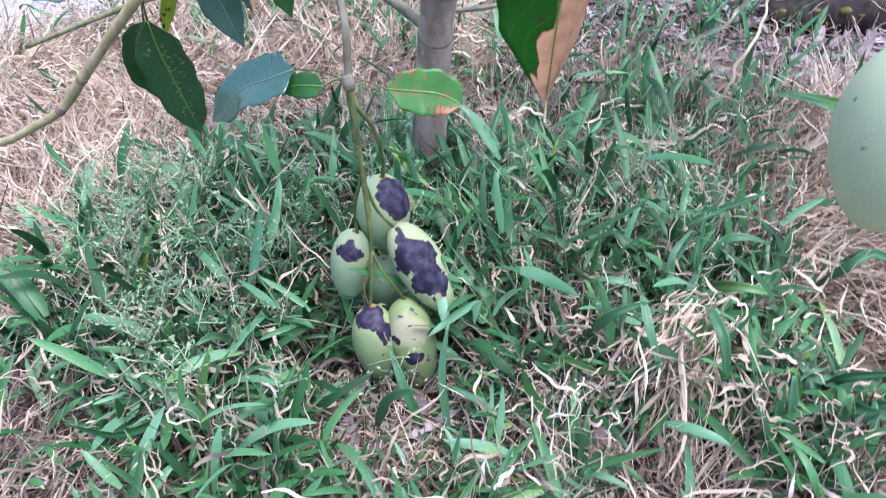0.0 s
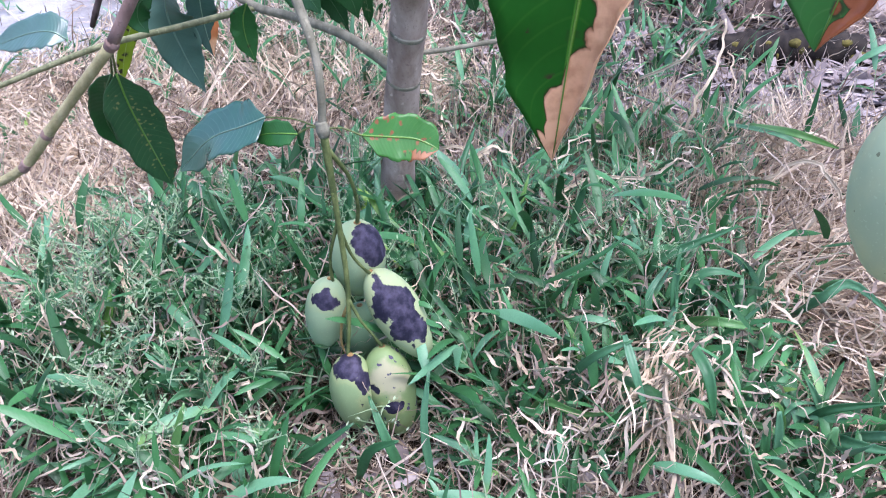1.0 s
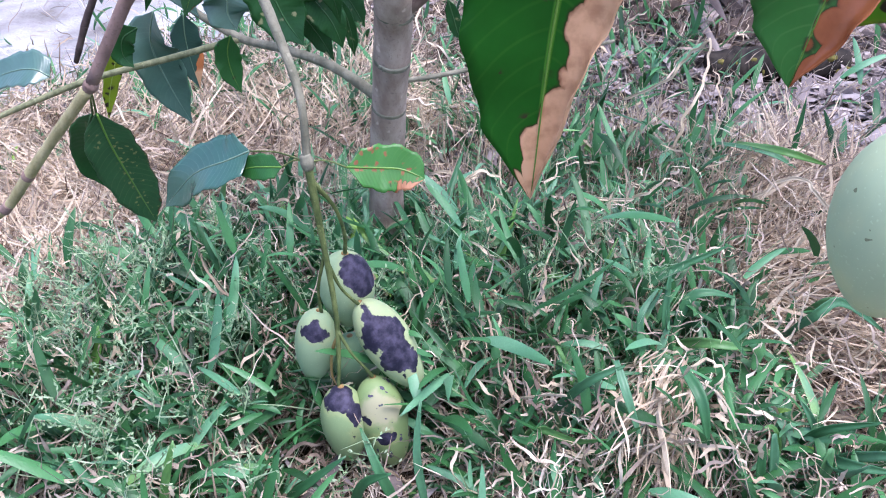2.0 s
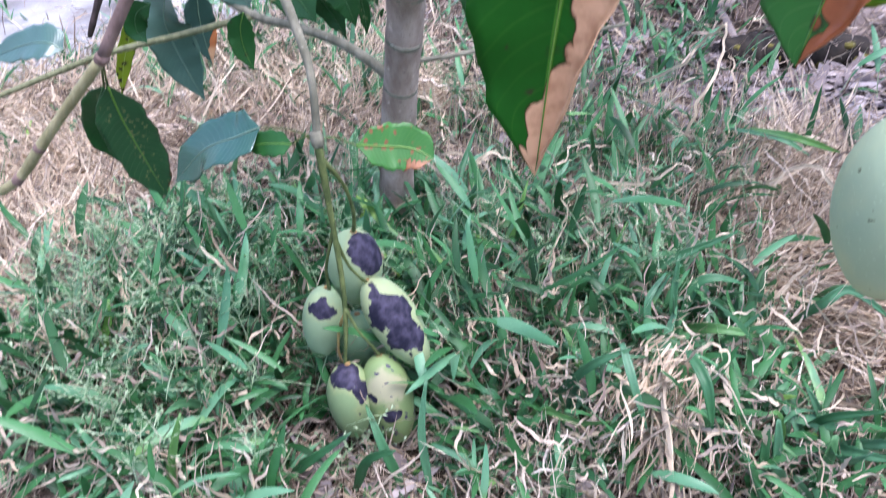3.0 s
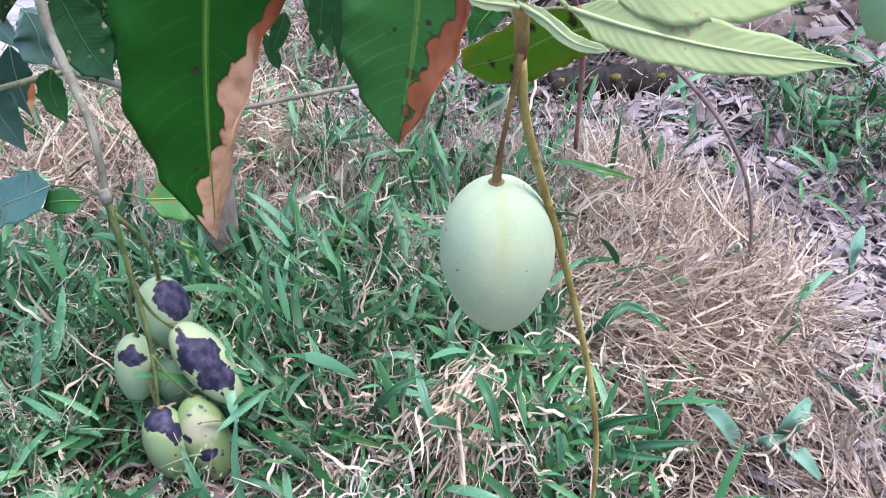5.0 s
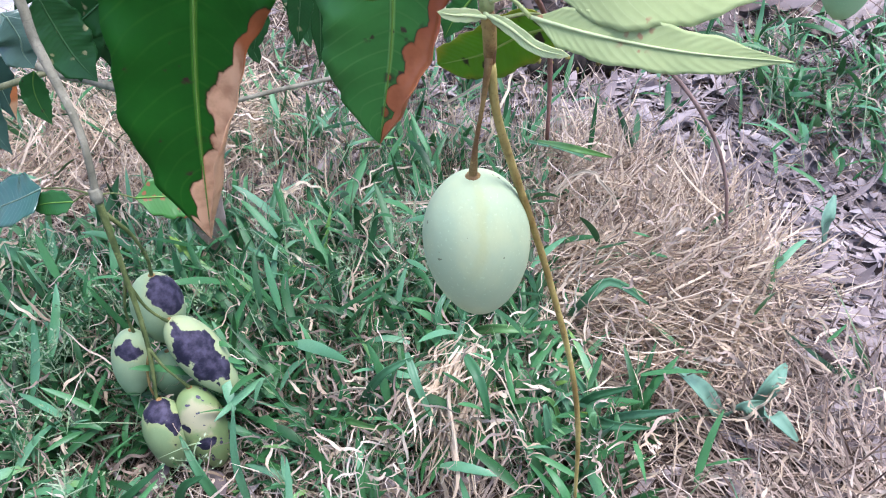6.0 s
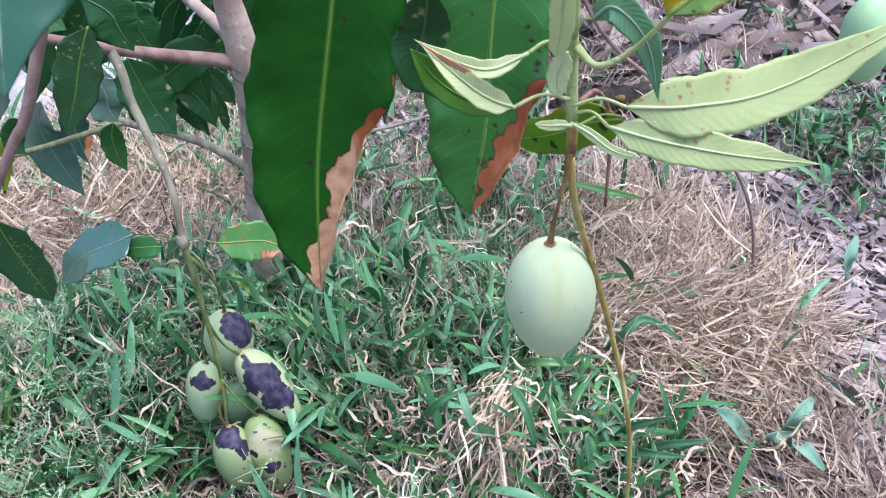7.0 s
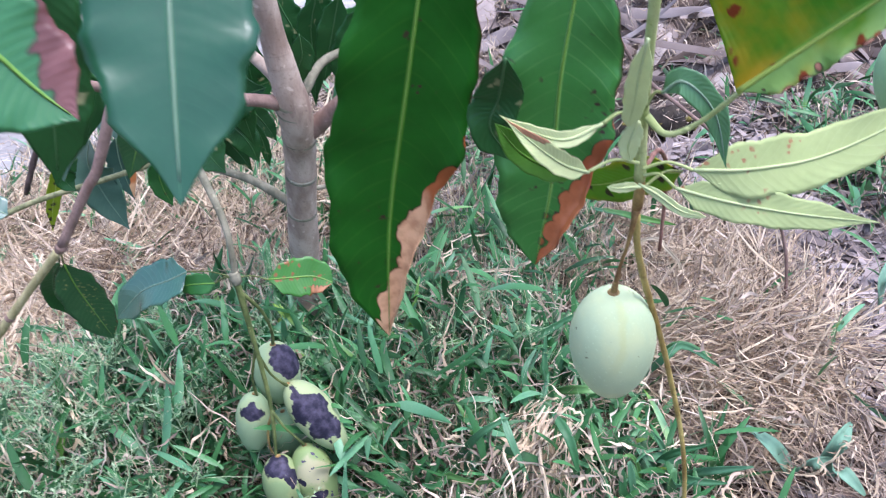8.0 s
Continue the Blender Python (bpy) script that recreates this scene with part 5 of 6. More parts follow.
def build_straw():
    # thin dead stems standing in the green
    p = scatter(11500, lambda x, y: green_zone(x, y) * 0.9 + 0.15 * straw_zone(x, y))
    n = len(p)
    high = sight(p[:, 0], p[:, 1])
    strands("dead_stems", on_ground(p, RNG.uniform(0, 0.05, n) * high), RNG.uniform(0, 2 * np.pi, n), RNG.uniform(0.1, 1.5, n), RNG.normal(0.3, 0.5, n), RNG.normal(0, 0.5, n), RNG.uniform(0.03, 0.11, n) * (0.3 + 0.7 * high), RNG.uniform(0.0009, 0.003, n), RNG.normal(0, 1.0, n), STRAW_BROWN, "thin brown dead stems among green grass", "straw", 6, curl=0.3 * RNG.random(n) ** 2)
    p = scatter(52000, straw_zone)
    n = len(p)
    up = RNG.uniform(0, 1, n) ** 1.6 * 0.075 * straw_zone(p[:, 0], p[:, 1]) * (0.3 + 0.7 * sight(p[:, 0], p[:, 1]))
    strands("dry_straw", on_ground(p, up), swirl(p, 1.1), RNG.uniform(0.7, 1.75, n), RNG.normal(0, 0.25, n), RNG.normal(0, 0.4, n), 0.02 + 0.13 * RNG.random(n) ** 1.5, 0.0010 + 0.0028 * RNG.random(n) ** 2, RNG.normal(0, 1.2, n), STRAW, "matted dry straw", "straw", 7, curl=0.45 * RNG.random(n) ** 4)
    # bleached straw by the path
    p = scatter(11000, lambda x, y: np.maximum(blob(x, y, -0.75, 0.42, 0.38, 0.40), np.maximum(0.6 * blob(x, y, -0.38, 0.75, 0.40, 0.22), 0.9 * blob(x, y, 0.58, 0.30, 0.17, 0.28))) * (1 - 0.7 * bare(x, y)))
    n = len(p)
    strands("bleached_straw", on_ground(p, RNG.uniform(0.01, 0.07, n)), swirl(p, 1.0), RNG.uniform(0.8, 1.7, n), RNG.normal(0, 0.4, n), RNG.normal(0, 0.6, n), RNG.uniform(0.04, 0.16, n), 0.0014 + 0.0034 * RNG.random(n) ** 2, RNG.normal(0, 0.8, n), STRAW_PALE, "bleached straw on the ground", "straw", 6, curl=0.2 * RNG.random(n) ** 2)
    # curled dead blades among the green: some bleached, more of them brown
    for name, count, tone, label in (("curled_dead_blades", 5600, STRAW_PALE, "curled pale dead grass blades"), ("brown_dead_blades", 7000, STRAW, "curled brown dead grass blades")):
        p = scatter(count, lambda x, y: np.maximum(np.maximum(green_zone(x, y) * 0.7, straw_zone(x, y) * 0.30), 0.8 * blob(x, y, 0.2, 0.06, 0.2, 0.2)))
        n = len(p)
        up = RNG.uniform(0.0, 0.125, n) * sight(p[:, 0], p[:, 1])
        strands(name, on_ground(p, up), RNG.uniform(0, 2 * np.pi, n), RNG.uniform(0.4, 1.6, n), RNG.normal(0.4, 0.9, n), RNG.normal(0, 1.2, n), RNG.uniform(0.025, 0.095, n), 0.0013 + 0.0042 * RNG.random(n) ** 2.2, RNG.normal(0, 2.2, n), tone, label, "straw", 12, curl=0.15 + 0.6 * RNG.random(n) ** 2, kink=1.9)
    # the dry tuft: a sheaf that bows over and hangs, and looser dead blades round it
    n = 150
    root = on_ground(np.stack([0.320 + 0.024 * RNG.normal(0, 1, n), 0.0 + 0.02 * RNG.normal(0, 1, n)], -1))
    root[:, 2] = RNG.uniform(0.06, 0.125, n)
    size = RNG.uniform(0.06, 0.15, n)
    strands("dry_tuft", root, RNG.normal(-1.9, 0.36, n), RNG.uniform(0.9, 1.8, n), RNG.uniform(0.6, 1.3, n), RNG.normal(0, 0.4, n), size, 0.0016 + 0.0036 * RNG.random(n) ** 2, RNG.normal(0, 1.3, n), STRAW_PALE, "drooping tuft of dead dry grass", "straw", 12, curl=0.04 + 0.25 * RNG.random(n) ** 2, kink=1.1)
    n = 110
    root = on_ground(np.stack([0.36 + 0.07 * RNG.normal(0, 1, n), -0.03 + 0.03 * RNG.normal(0, 1, n)], -1), RNG.uniform(0.03, 0.12, n))
    strands("loose_dry_blades", root, np.where(RNG.random(n) < 0.75, RNG.normal(-1.75, 0.5, n), RNG.normal(-2.9, 0.5, n)), RNG.uniform(1.1, 2.0, n), RNG.uniform(0.1, 0.9, n), RNG.normal(0, 0.4, n), RNG.uniform(0.04, 0.11, n), 0.0011 + 0.0030 * RNG.random(n) ** 2, RNG.normal(0, 1.4, n), STRAW, "loose curled dead grass blades", "straw", 12, curl=0.05 + 0.4 * RNG.random(n) ** 2, kink=1.4)


def build_standing_stems():
    """Thin dry stalks standing among the sparse growth behind the fruit."""
    p = scatter(2300, lambda x, y: np.maximum(np.maximum(blob(x, y, 0.28, 0.48, 0.32, 0.28), 0.9 * blob(x, y, 0.20, 0.13, 0.12, 0.16)), 0.7 * blob(x, y, -0.05, 0.55, 0.25, 0.2)) * (0.3 + wobble(x, y, 2.0)))
    n = len(p)
    strands("standing_dry_stems", on_ground(p), RNG.uniform(0, 2 * np.pi, n), RNG.uniform(0.0, 0.5, n), RNG.normal(0.3, 0.5, n), RNG.normal(0, 0.6, n), RNG.uniform(0.05, 0.15, n), 0.0013 + 0.0022 * RNG.random(n) ** 2, RNG.normal(0, 1.5, n), STRAW_PALE, "thin pale dry stems standing in the grass", "straw", 9, curl=0.35 * RNG.random(n) ** 2, kink=1.5)


def build_litter():
    p = scatter(13000, litter_zone)
    n = len(p)
    strands("leaf_litter", on_ground(p, RNG.uniform(0, 0.02, n)), RNG.uniform(0, 2 * np.pi, n), RNG.normal(1.5, 0.18, n), RNG.normal(0, 0.4, n), RNG.normal(0, 0.3, n), 0.02 + 0.075 * RNG.random(n) ** 1.5, 0.004 + 0.022 * RNG.random(n) ** 1.7, RNG.normal(0, 0.35, n), LITTER, "grey-brown flakes of dead leaf litter", "leaf litter", 5, 0.25)
    p = np.stack([RNG.uniform(0.15, 2.1, 1000), RNG.uniform(1.16, 2.3, 1000)], -1)
    n = len(p)
    strands("dead_leaf_pile", on_ground(p, RNG.uniform(0, 0.05, n)), RNG.uniform(0, 2 * np.pi, n), RNG.normal(1.35, 0.25, n), RNG.normal(0.2, 0.5, n), RNG.normal(0, 0.4, n), 0.10 + 0.32 * RNG.random(n) ** 1.5, 0.014 + 0.06 * RNG.random(n) ** 2, RNG.normal(0, 0.6, n), BANANA, "pile of broad dry dead leaves", "leaf litter", 8, 0.45)


def build_far_cover():
    """Rough straw and grass further out, thinning with distance."""
    def outside(x, y):
        inner = (x > -1.45) & (x < 1.65) & (y > -0.38) & (y < 2.1)
        return np.where(inner, 0.0, 1.0) * np.exp(-((x - 0.2) ** 2 + (y - 0.6) ** 2) / 7.0) * (1 - 0.95 * bare(x, y))

    for name, count, mat, size, wide, label in (("far_straw", 22000, STRAW, 0.14, 0.004, "matted dry straw further out"), ("far_grass", 9000, GRASS, 0.13, 0.008, "scattered green grass further out")):
        p = scatter(count, (lambda x, y: outside(x, y) * (wobble(x, y, 0.6) > 0.55)) if mat is GRASS else outside, -4.0, 4.5, -3.2, 5.0)
        n = len(p)
        lying = mat is STRAW
        strands(name, on_ground(p), RNG.uniform(0, 2 * np.pi, n), RNG.uniform(1.0, 1.6, n) if lying else RNG.uniform(0.1, 1.0, n), RNG.normal(0.2, 0.4, n), RNG.normal(0, 0.4, n), size * RNG.uniform(0.4, 1.3, n), wide * RNG.uniform(0.5, 1.2, n), RNG.normal(0, 0.6, n), mat, label, "straw" if lying else "grass", 5)


build_grass()
build_seed_heads()
build_straw()
build_standing_stems()
build_litter()
build_far_cover()


def ribbon_bm(points, width, count=12, fold=0.3, twist=0.0, blunt=False):
    """A folded blade along a smooth curve."""
    bm = bmesh.new()
    path, rows = spline(points, count), []
    for k, p in enumerate(path):
        s = k / (count - 1)
        ahead = (path[min(k + 1, count - 1)] - path[max(k - 1, 0)]).normalized()
        flat = ahead.cross(Vector((0.25, -0.7, 0.65))).normalized()
        upw = flat.cross(ahead)
        a = twist * s
        side, nrm = flat * math.cos(a) + upw * math.sin(a), upw * math.cos(a) - flat * math.sin(a)
        half = width * 0.5 * (1.0 if blunt else min(1, 0.5 + 2 * s) * max(0.05, 1 - s**2.4) ** 0.6)
        rows.append([bm.verts.new(p - side * half + nrm * half * fold), bm.verts.new(p - side * half * 0.5), bm.verts.new(p - nrm * half * fold * 0.5), bm.verts.new(p + side * half * 0.5), bm.verts.new(p + side * half + nrm * half * fold)])
    for a, b in zip(rows, rows[1:]):
        for j in range(4):
            bm.faces.new((a[j], a[j + 1], b[j + 1], b[j]))
    return bm


def blade_material():
    n = Nodes("grass_blade", 0.4, 0.45)
    tone = n.add("ObjectInfo").outputs["Random"]
    col = n.ramp(tone, (0.0, (0.035, 0.13, 0.045)), (0.5, (0.065, 0.21, 0.075)), (0.8, (0.11, 0.27, 0.14)), (1.0, (0.15, 0.33, 0.055)))
    grain = n.noise(320.0, 3.0, n.coords())
    n.bump(grain, 0.3, 0.001)
    return n.done(n.mix(n.math("MULTIPLY", grain, 0.45), col, (0.03, 0.09, 0.04)), 0.28)


BLADE = blade_material()
CLUMPS = []


def grass_clump(label, kind_name="grass_clump"):
    ob = new(kind_name)
    CLUMPS.append(ob)
    return tagged(ob, label, "weed" if kind_name == "weed" else "grass")


def weed_material():
    n = Nodes("weed_leaf", 0.55, 0.25)
    tone = n.noise(60.0, 3.0, n.coords())
    n.bump(tone, 0.2, 0.001)
    return n.done(n.mix(tone, (0.13, 0.27, 0.17), (0.25, 0.42, 0.30)), 0.25)


WEED = weed_material()


def grass_blade(parent, points, width):
    if not parent.children:
        x, y, z = min(points, key=lambda p: p[2])
        parent.location = (x, y, float(ground_height(np.array(x), np.array(y))))
    weed = parent.name.startswith("weed")
    part("leaf" if weed else "blade", ribbon_bm(points, width * (1.4 if weed else 0.8), twist=0.5 * math.sin(width * 9000)), WEED if weed else BLADE, parent, solid=0.0004)


DRY = rib_material("dry_stem", (0.60, 0.50, 0.34))


def crinkled(points):
    """The same line with the small kinks of a dried blade."""
    rng, line = random.Random(round(points[0][0] * 1e4)), spline(points, 3 * len(points))
    return [tuple(p + Vector((rng.uniform(-1, 1), rng.uniform(-1, 1), rng.uniform(-0.7, 0.7))) * 0.0035) for p in line]


def dry_stem(points, width):
    base = new("dry_stem")
    base.location = min(points, key=lambda p: p[2])
    tagged(base, "pale dry grass stem bent over the grass", "dry stem", "loose dry stems")
    part("blade", ribbon_bm(crinkled(points), width * 0.5, 26, 0.5, 1.2 * math.sin(width * 5000), True), DRY, base, solid=0.0006)


clump = grass_clump("green grass blades in front of the fruit cluster")
grass_blade(clump, ((0.081, -0.114, 0.020), (0.071, -0.090, 0.080), (0.074, -0.063, 0.130)), 0.0115)
grass_blade(clump, ((0.052, -0.110, 0.020), (0.034, -0.103, 0.070), (0.013, -0.076, 0.100)), 0.0139)
grass_blade(clump, ((-0.070, 0.034, 0.030), (-0.074, 0.036, 0.060), (-0.076, 0.055, 0.080)), 0.0086)
grass_blade(clump, ((-0.062, -0.125, 0.040), (-0.033, -0.126, 0.070), (0.007, -0.113, 0.100)), 0.0127)
grass_blade(clump, ((0.007, -0.125, 0.030), (0.025, -0.129, 0.080), (0.057, -0.138, 0.110)), 0.0135)
clump = grass_clump("tall green grass tuft over dry straw")
grass_blade(clump, ((0.333, 0.081, 0.050), (0.320, 0.085, 0.120), (0.323, 0.111, 0.170)), 0.0127)
grass_blade(clump, ((0.276, 0.153, 0.080), (0.314, 0.148, 0.130), (0.392, 0.173, 0.160)), 0.0173)
grass_blade(clump, ((0.330, 0.094, 0.080), (0.344, 0.109, 0.130), (0.367, 0.112, 0.140), (0.396, 0.117, 0.130)), 0.0142)
grass_blade(clump, ((0.451, 0.112, 0.080), (0.473, 0.092, 0.130), (0.502, 0.104, 0.140), (0.548, 0.093, 0.110)), 0.0158)
grass_blade(clump, ((0.198, -0.026, 0.080), (0.232, -0.048, 0.150), (0.268, -0.043, 0.170)), 0.0132)
grass_blade(clump, ((0.260, -0.036, 0.170), (0.271, -0.067, 0.150), (0.288, -0.079, 0.100)), 0.0119)
grass_blade(clump, ((0.320, -0.040, 0.170), (0.335, -0.072, 0.160), (0.344, -0.089, 0.120)), 0.0151)
grass_blade(clump, ((0.167, 0.141, 0.080), (0.206, 0.130, 0.100), (0.250, 0.141, 0.080)), 0.0120)
grass_blade(clump, ((0.334, 0.083, 0.090), (0.365, 0.051, 0.120), (0.407, 0.055, 0.110)), 0.0150)
grass_blade(clump, ((0.307, 0.067, 0.070), (0.291, 0.071, 0.130), (0.312, 0.106, 0.150)), 0.0112)
clump = grass_clump("green grass blades at the foot of the trunk")
grass_blade(clump, ((0.009, 0.179, 0.080), (0.074, 0.131, 0.110), (0.129, 0.125, 0.080)), 0.0187)
grass_blade(clump, ((-0.022, 0.242, 0.030), (0.034, 0.132, 0.070), (0.059, 0.077, 0.070)), 0.0179)
grass_blade(clump, ((0.446, 0.460, 0.140), (0.492, 0.378, 0.170), (0.553, 0.399, 0.140)), 0.0145)
grass_blade(clump, ((-0.069, 0.363, 0.040), (-0.032, 0.332, 0.100), (-0.007, 0.337, 0.120)), 0.0206)
grass_blade(clump, ((0.137, 0.329, 0.050), (0.158, 0.310, 0.110), (0.165, 0.320, 0.130)), 0.0122)
grass_blade(clump, ((0.001, 0.379, 0.100), (0.017, 0.348, 0.100), (0.026, 0.351, 0.080)), 0.0111)
clump = grass_clump("blue-green grass blades in dense grass")
grass_blade(clump, ((-0.163, -0.075, 0.120), (-0.150, -0.097, 0.100), (-0.159, -0.110, 0.050)), 0.0133)
grass_blade(clump, ((-0.267, 0.020, 0.030), (-0.228, 0.011, 0.090), (-0.202, 0.024, 0.120)), 0.0149)
grass_blade(clump, ((-0.335, 0.284, 0.120), (-0.276, 0.233, 0.120), (-0.259, 0.247, 0.060)), 0.0251)
grass_blade(clump, ((-0.490, 0.260, 0.100), (-0.447, 0.251, 0.110), (-0.411, 0.260, 0.090)), 0.0136)
grass_blade(clump, ((-0.467, 0.013, 0.050), (-0.399, 0.017, 0.100), (-0.355, 0.022, 0.120)), 0.0191)
grass_blade(clump, ((-0.303, -0.147, 0.050), (-0.257, -0.146, 0.080), (-0.210, -0.132, 0.080)), 0.0113)
grass_blade(clump, ((-0.514, 0.162, 0.040), (-0.496, 0.161, 0.090), (-0.496, 0.184, 0.110)), 0.0167)
grass_blade(clump, ((-0.329, 0.248, 0.080), (-0.272, 0.210, 0.100), (-0.250, 0.234, 0.060)), 0.0156)
grass_blade(clump, ((-0.207, 0.239, 0.100), (-0.190, 0.209, 0.090), (-0.187, 0.219, 0.050)), 0.0122)
grass_blade(clump, ((-0.374, 0.136, 0.040), (-0.331, 0.135, 0.080), (-0.304, 0.145, 0.110)), 0.0138)
clump = grass_clump("broad green grass blades among straw")
grass_blade(clump, ((0.401, -0.080, 0.130), (0.406, -0.085, 0.090), (0.409, -0.082, 0.030)), 0.0116)
grass_blade(clump, ((0.451, -0.084, 0.120), (0.448, -0.092, 0.080), (0.448, -0.093, 0.040)), 0.0153)
grass_blade(clump, ((0.448, -0.034, 0.060), (0.470, -0.084, 0.100), (0.511, -0.091, 0.100)), 0.0152)
grass_blade(clump, ((0.436, -0.027, 0.050), (0.454, -0.045, 0.100), (0.504, -0.049, 0.120)), 0.0144)
grass_blade(clump, ((0.452, -0.037, 0.040), (0.482, -0.065, 0.090), (0.539, -0.086, 0.120)), 0.0160)
grass_blade(clump, ((0.405, -0.082, 0.030), (0.394, -0.088, 0.090), (0.395, -0.077, 0.120)), 0.0143)
grass_blade(clump, ((0.469, 0.166, 0.050), (0.500, 0.129, 0.120), (0.547, 0.127, 0.100)), 0.0154)
grass_blade(clump, ((0.433, 0.534, 0.100), (0.488, 0.450, 0.130), (0.534, 0.460, 0.100)), 0.0140)
clump = grass_clump("broad-leaved weed on dry straw", "weed")
grass_blade(clump, ((0.614, -0.019, 0.030), (0.578, -0.038, 0.098), (0.554, -0.008, 0.105)), 0.0165)
grass_blade(clump, ((0.636, -0.019, 0.030), (0.653, -0.036, 0.098), (0.680, -0.006, 0.100)), 0.0185)
grass_blade(clump, ((0.645, -0.019, 0.040), (0.652, -0.062, 0.078), (0.674, -0.082, 0.060)), 0.0150)
grass_blade(clump, ((0.614, -0.023, 0.040), (0.624, -0.045, 0.075), (0.650, -0.038, 0.075)), 0.0130)
grass_blade(clump, ((0.854, 0.306, 0.020), (0.825, 0.263, 0.100), (0.840, 0.286, 0.130)), 0.0185)
dry_stem(((0.178, 0.266, 0.130), (0.231, 0.281, 0.150), (0.281, 0.299, 0.140), (0.309, 0.300, 0.150), (0.333, 0.334, 0.150)), 0.0086)
dry_stem(((0.373, 0.544, 0.080), (0.389, 0.559, 0.140), (0.420, 0.615, 0.180), (0.422, 0.647, 0.220)), 0.0095)
dry_stem(((0.300, 0.684, 0.100), (0.366, 0.651, 0.150), (0.393, 0.658, 0.190), (0.420, 0.647, 0.220)), 0.0087)
dry_stem(((-0.325, 0.078, 0.130), (-0.293, 0.028, 0.110), (-0.279, 0.004, 0.080), (-0.283, 0.009, 0.030)), 0.0091)
dry_stem(((-0.293, 0.028, 0.110), (-0.301, 0.012, 0.080), (-0.302, 0.007, 0.040)), 0.0082)
dry_stem(((0.052, -0.011, 0.100), (0.057, -0.005, 0.120), (0.057, 0.008, 0.130)), 0.0055)
dry_stem(((0.052, -0.011, 0.100), (0.079, -0.001, 0.100), (0.109, 0.022, 0.090)), 0.0047)
dry_stem(((0.057, 0.001, 0.090), (0.091, 0.053, 0.110), (0.104, 0.045, 0.110), (0.102, 0.029, 0.100)), 0.0057)
dry_stem(((0.313, -0.059, 0.170), (0.323, -0.071, 0.200), (0.339, -0.074, 0.210), (0.345, -0.084, 0.200), (0.339, -0.081, 0.180)), 0.0055)
dry_stem(((0.070, 0.002, 0.060), (0.101, -0.039, 0.080), (0.123, -0.028, 0.070), (0.170, -0.035, 0.110), (0.214, -0.054, 0.140)), 0.0061)
dry_stem(((0.193, -0.040, 0.060), (0.222, -0.066, 0.070), (0.260, -0.064, 0.080)), 0.0068)
dry_stem(((0.063, 0.348, 0.120), (0.089, 0.361, 0.140), (0.116, 0.363, 0.130), (0.120, 0.366, 0.110)), 0.0091)
dry_stem(((0.461, 0.381, 0.100), (0.506, 0.377, 0.130), (0.529, 0.349, 0.130), (0.551, 0.329, 0.100)), 0.0096)
dry_stem(((0.019, 0.387, 0.120), (0.047, 0.378, 0.130), (0.068, 0.371, 0.120), (0.082, 0.386, 0.120)), 0.0088)
dry_stem(((0.614, -0.054, 0.060), (0.642, -0.046, 0.085), (0.669, -0.035, 0.100)), 0.0085)
dry_stem(((0.555, 0.117, 0.060), (0.594, 0.133, 0.100), (0.639, 0.154, 0.110)), 0.0066)
dry_stem(((-0.127, -0.080, 0.100), (-0.109, -0.084, 0.110), (-0.107, -0.090, 0.080), (-0.121, -0.103, 0.050)), 0.0069)
dry_stem(((-0.374, -0.037, 0.100), (-0.359, -0.033, 0.110), (-0.329, -0.034, 0.100), (-0.326, -0.026, 0.080)), 0.0072)
dry_stem(((-0.170, 0.196, 0.100), (-0.145, 0.201, 0.120), (-0.138, 0.245, 0.130)), 0.0048)

def scattered_tufts():
    """Low tufts of broad blades standing all through the grass."""
    rng = random.Random(21)
    places = scatter(70, lambda x, y: green_zone(x, y) * (green_zone(x, y) > 0.42) * (sight(x, y) > 0.8), -0.75, 0.75, -0.30, 0.75)
    for k, (x, y) in enumerate(places):
        x, y = float(x), float(y)
        tuft = new("grass_clump")
        z = float(ground_height(np.array(x), np.array(y)))
        tuft.location = (x, y, z)
        tagged(tuft, "low tuft of broad green grass blades", "grass", "tufts in the grass")
        for j in range(rng.randint(3, 6)):
            a, tall, reach = rng.uniform(0, 6.28), rng.uniform(0.03, 0.11), rng.uniform(0.02, 0.075)
            c, s, up = math.cos(a), math.sin(a), rng.uniform(0.01, 0.045)
            points = ((x + 0.006 * c, y + 0.006 * s, z + up), (x + 0.45 * reach * c, y + 0.45 * reach * s, z + up + 0.6 * tall), (x + reach * c, y + reach * s, z + up + tall * rng.uniform(0.6, 1.0)), (x + 1.5 * reach * c, y + 1.5 * reach * s, z + up + tall * rng.uniform(0.8, 1.3)))
            part("blade", ribbon_bm(points, rng.uniform(0.006, 0.0125), 8, 0.35, rng.uniform(-0.8, 0.8)), BLADE, tuft, solid=0.0004)


scattered_tufts()


def dead_leaf_material():
    n = Nodes("dead_broad_leaf", 0.72, 0.25)
    tone = n.add("ObjectInfo").outputs["Random"]
    col = n.ramp(tone, (0.0, (0.06, 0.042, 0.034)), (0.3, (0.16, 0.12, 0.10)), (0.7, (0.33, 0.28, 0.26)), (1.0, (0.50, 0.445, 0.42)))
    grain, stain = n.noise(160.0, 4.0, n.coords()), n.noise(24.0, 3.0, n.coords())
    col = n.mix(n.math("MULTIPLY", n.step(stain, 0.5, 0.7), 0.6), col, (0.07, 0.05, 0.045))
    n.bump(n.math("ADD", grain, stain), 0.5, 0.002)
    return n.done(n.mix(n.math("MULTIPLY", grain, 0.5), col, (0.16, 0.12, 0.10)), 0.08)


DEAD_LEAF = dead_leaf_material()


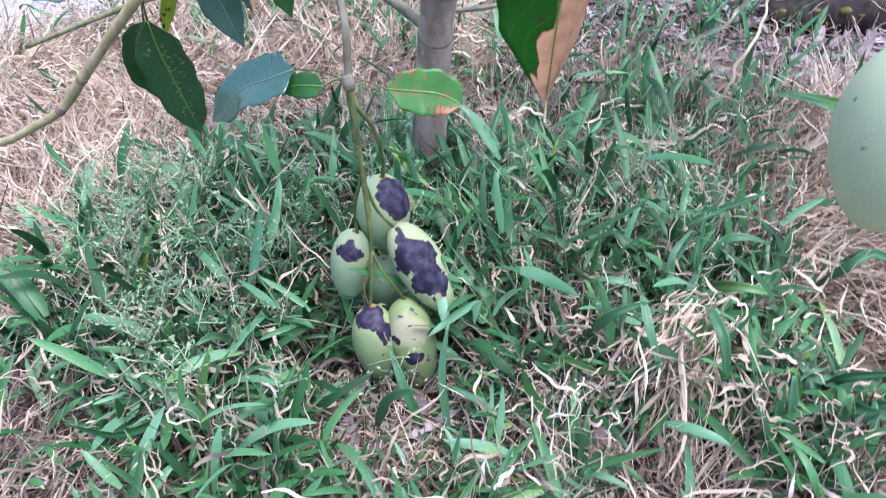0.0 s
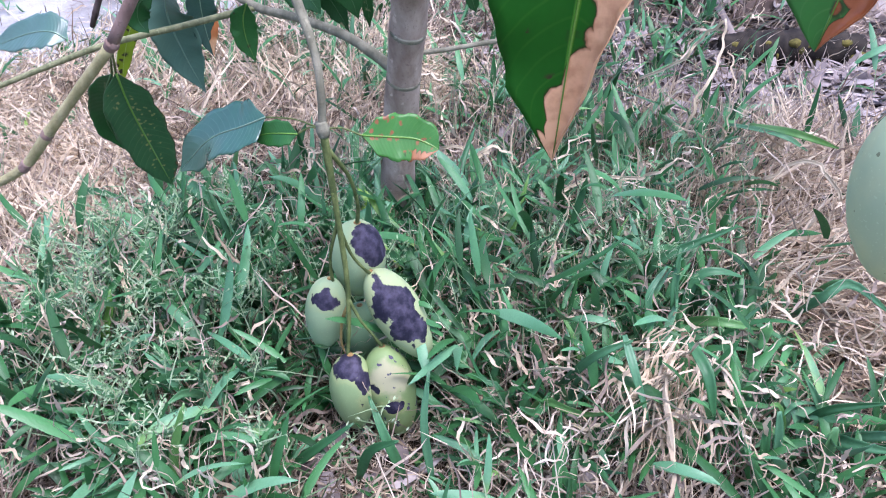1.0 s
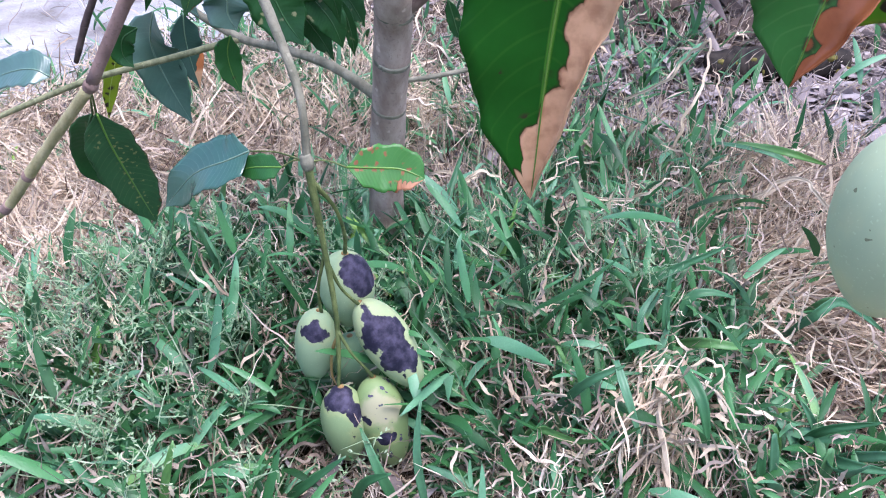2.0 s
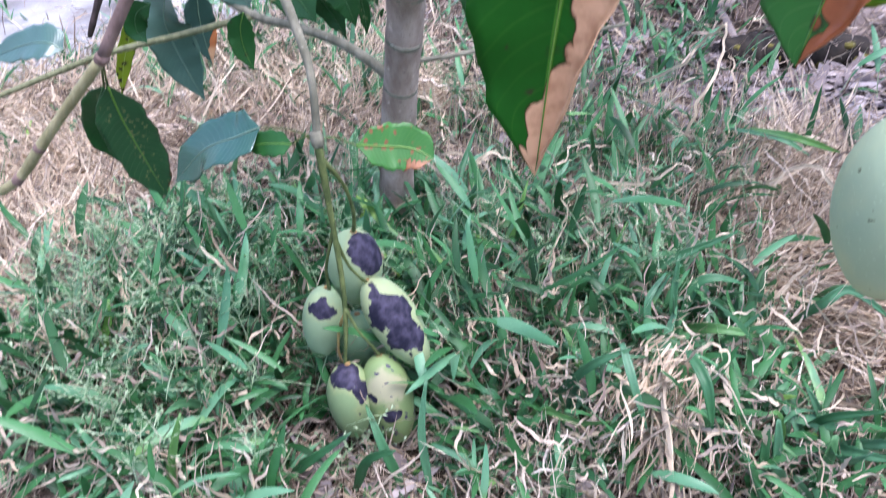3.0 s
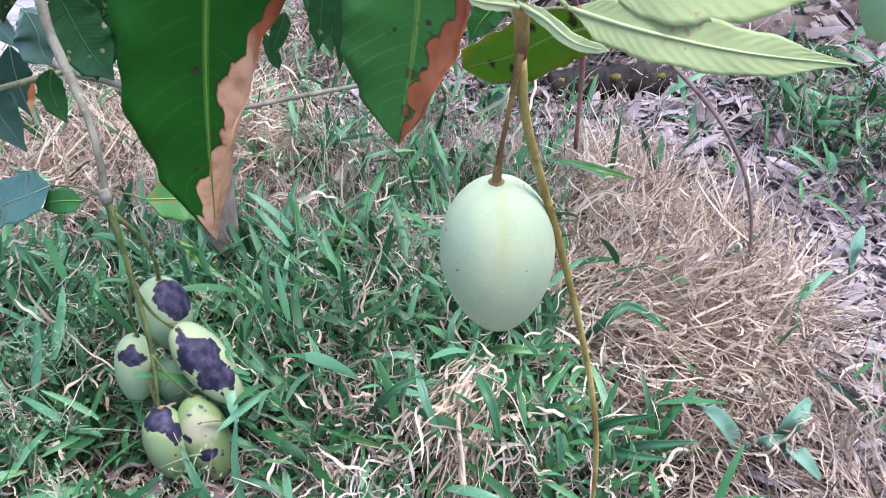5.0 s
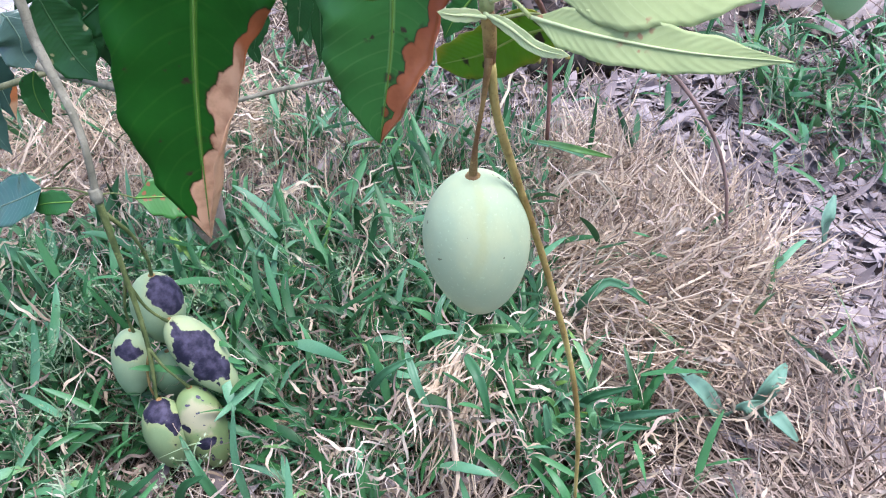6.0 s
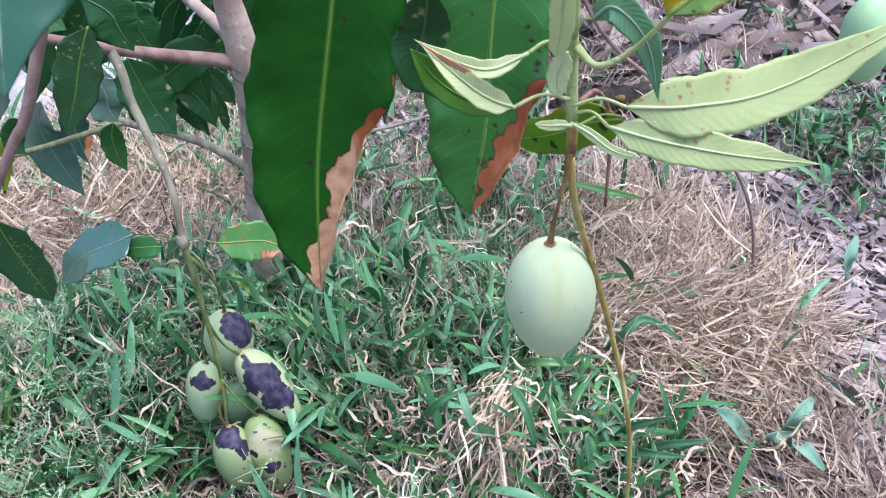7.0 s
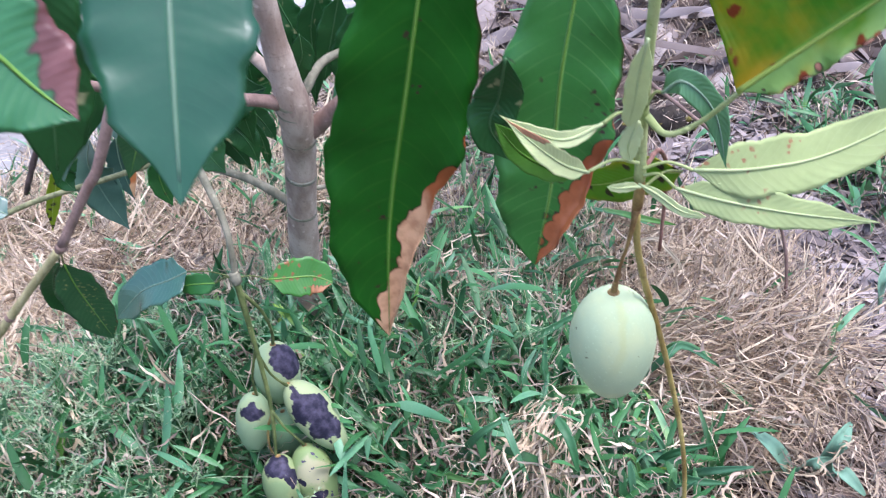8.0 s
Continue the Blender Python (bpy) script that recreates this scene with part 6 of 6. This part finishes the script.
def dead_leaves():
    """Broad curled dead leaves lying on the pile and on the litter."""
    rng = random.Random(5)
    for k in range(190):
        pile = k < 120
        x, y = (rng.uniform(0.35, 1.7), rng.uniform(1.1, 1.7)) if pile else (rng.uniform(0.72, 1.45), rng.uniform(-0.15, 1.0))
        if not pile and k > 170:
            x, y = rng.uniform(-0.9, 0.5), rng.uniform(-0.25, 0.7)
        a, size = rng.uniform(0, 6.28), rng.uniform(0.12, 0.34) if pile else rng.uniform(0.05, 0.11)
        c, s = math.cos(a), math.sin(a)
        points = []
        for u in (-0.5, -0.17, 0.17, 0.5):
            px, py = x + size * u * c, y + size * u * s + 0.05 * size * math.sin(5 * u + k)
            lift = 0.012 + size * 0.22 * u * u * rng.uniform(0.1, 1.6) + (rng.uniform(0, 0.03) if pile else 0.0)
            points.append((px, py, float(ground_height(np.array(px), np.array(py))) + lift))
        ob = part("dead_leaf", ribbon_bm(points, size * rng.uniform(0.2, 0.36), 14, rng.uniform(-0.5, 0.6), rng.uniform(-0.7, 0.7) if pile else rng.uniform(-0.2, 0.2)), DEAD_LEAF, None, solid=0.0008)
        tagged(ob, "curled brown dead leaf on the leaf pile" if pile else "small brown dead leaf on the ground", "dead leaf", "dead leaves on the pile" if pile else "dead leaves on the litter")


dead_leaves()

# fallen log at the foot of the leaf pile
log = new("log")
log.location = (0.60, 0.99, 0.0)
tagged(log, "rotting dark log with yellow moss patches", "log")
tube("wood", ((0.48, 0.972, 0.032), (0.54, 0.978, 0.037), (0.60, 0.984, 0.039), (0.68, 0.988, 0.038), (0.745, 0.99, 0.034)), (0.030, 0.037, 0.034, 0.037, 0.030), bark_material("log_dark", (0.010, 0.008, 0.007), (0.04, 0.032, 0.024), 40.0), log, "", 40, 16, 0.2, 50)
MOSS = bark_material("log_moss", (0.06, 0.055, 0.015), (0.17, 0.145, 0.03), 70.0)
for k in range(20):
    x, h = 0.49 + 0.0125 * k + 0.006 * math.sin(5 * k), 0.040 + 0.018 * math.sin(2.3 * k)
    tube("moss_patch", ((x - 0.007, 0.958 + 0.001 * k / 2, h - 0.002), (x + 0.004, 0.953 + 0.001 * k / 2, h), (x + 0.015, 0.958 + 0.001 * k / 2, h + 0.001)), (0.004, 0.0075 + 0.003 * math.sin(3 * k), 0.004), MOSS, log, "", 6, 9, 0.6, 60 + k)

# thin stem standing free
vine = new("vine")
vine.location = (0.71, 0.3, 0.0)
tagged(vine, "thin dark drooping vine stem", "vine")
tube("stem", ((0.71, 0.3, -0.005), (0.705, 0.3, 0.06), (0.693, 0.3, 0.144), (0.67, 0.3, 0.212), (0.627, 0.3, 0.283), (0.572, 0.3, 0.343), (0.524, 0.3, 0.386), (0.46, 0.29, 0.45), (0.40, 0.27, 0.56)), (0.0020, 0.0024, 0.0026, 0.0028, 0.0028, 0.0027, 0.0026, 0.0026, 0.0024), BARK_RED, vine, "", 36, 8, 0.1, 71)
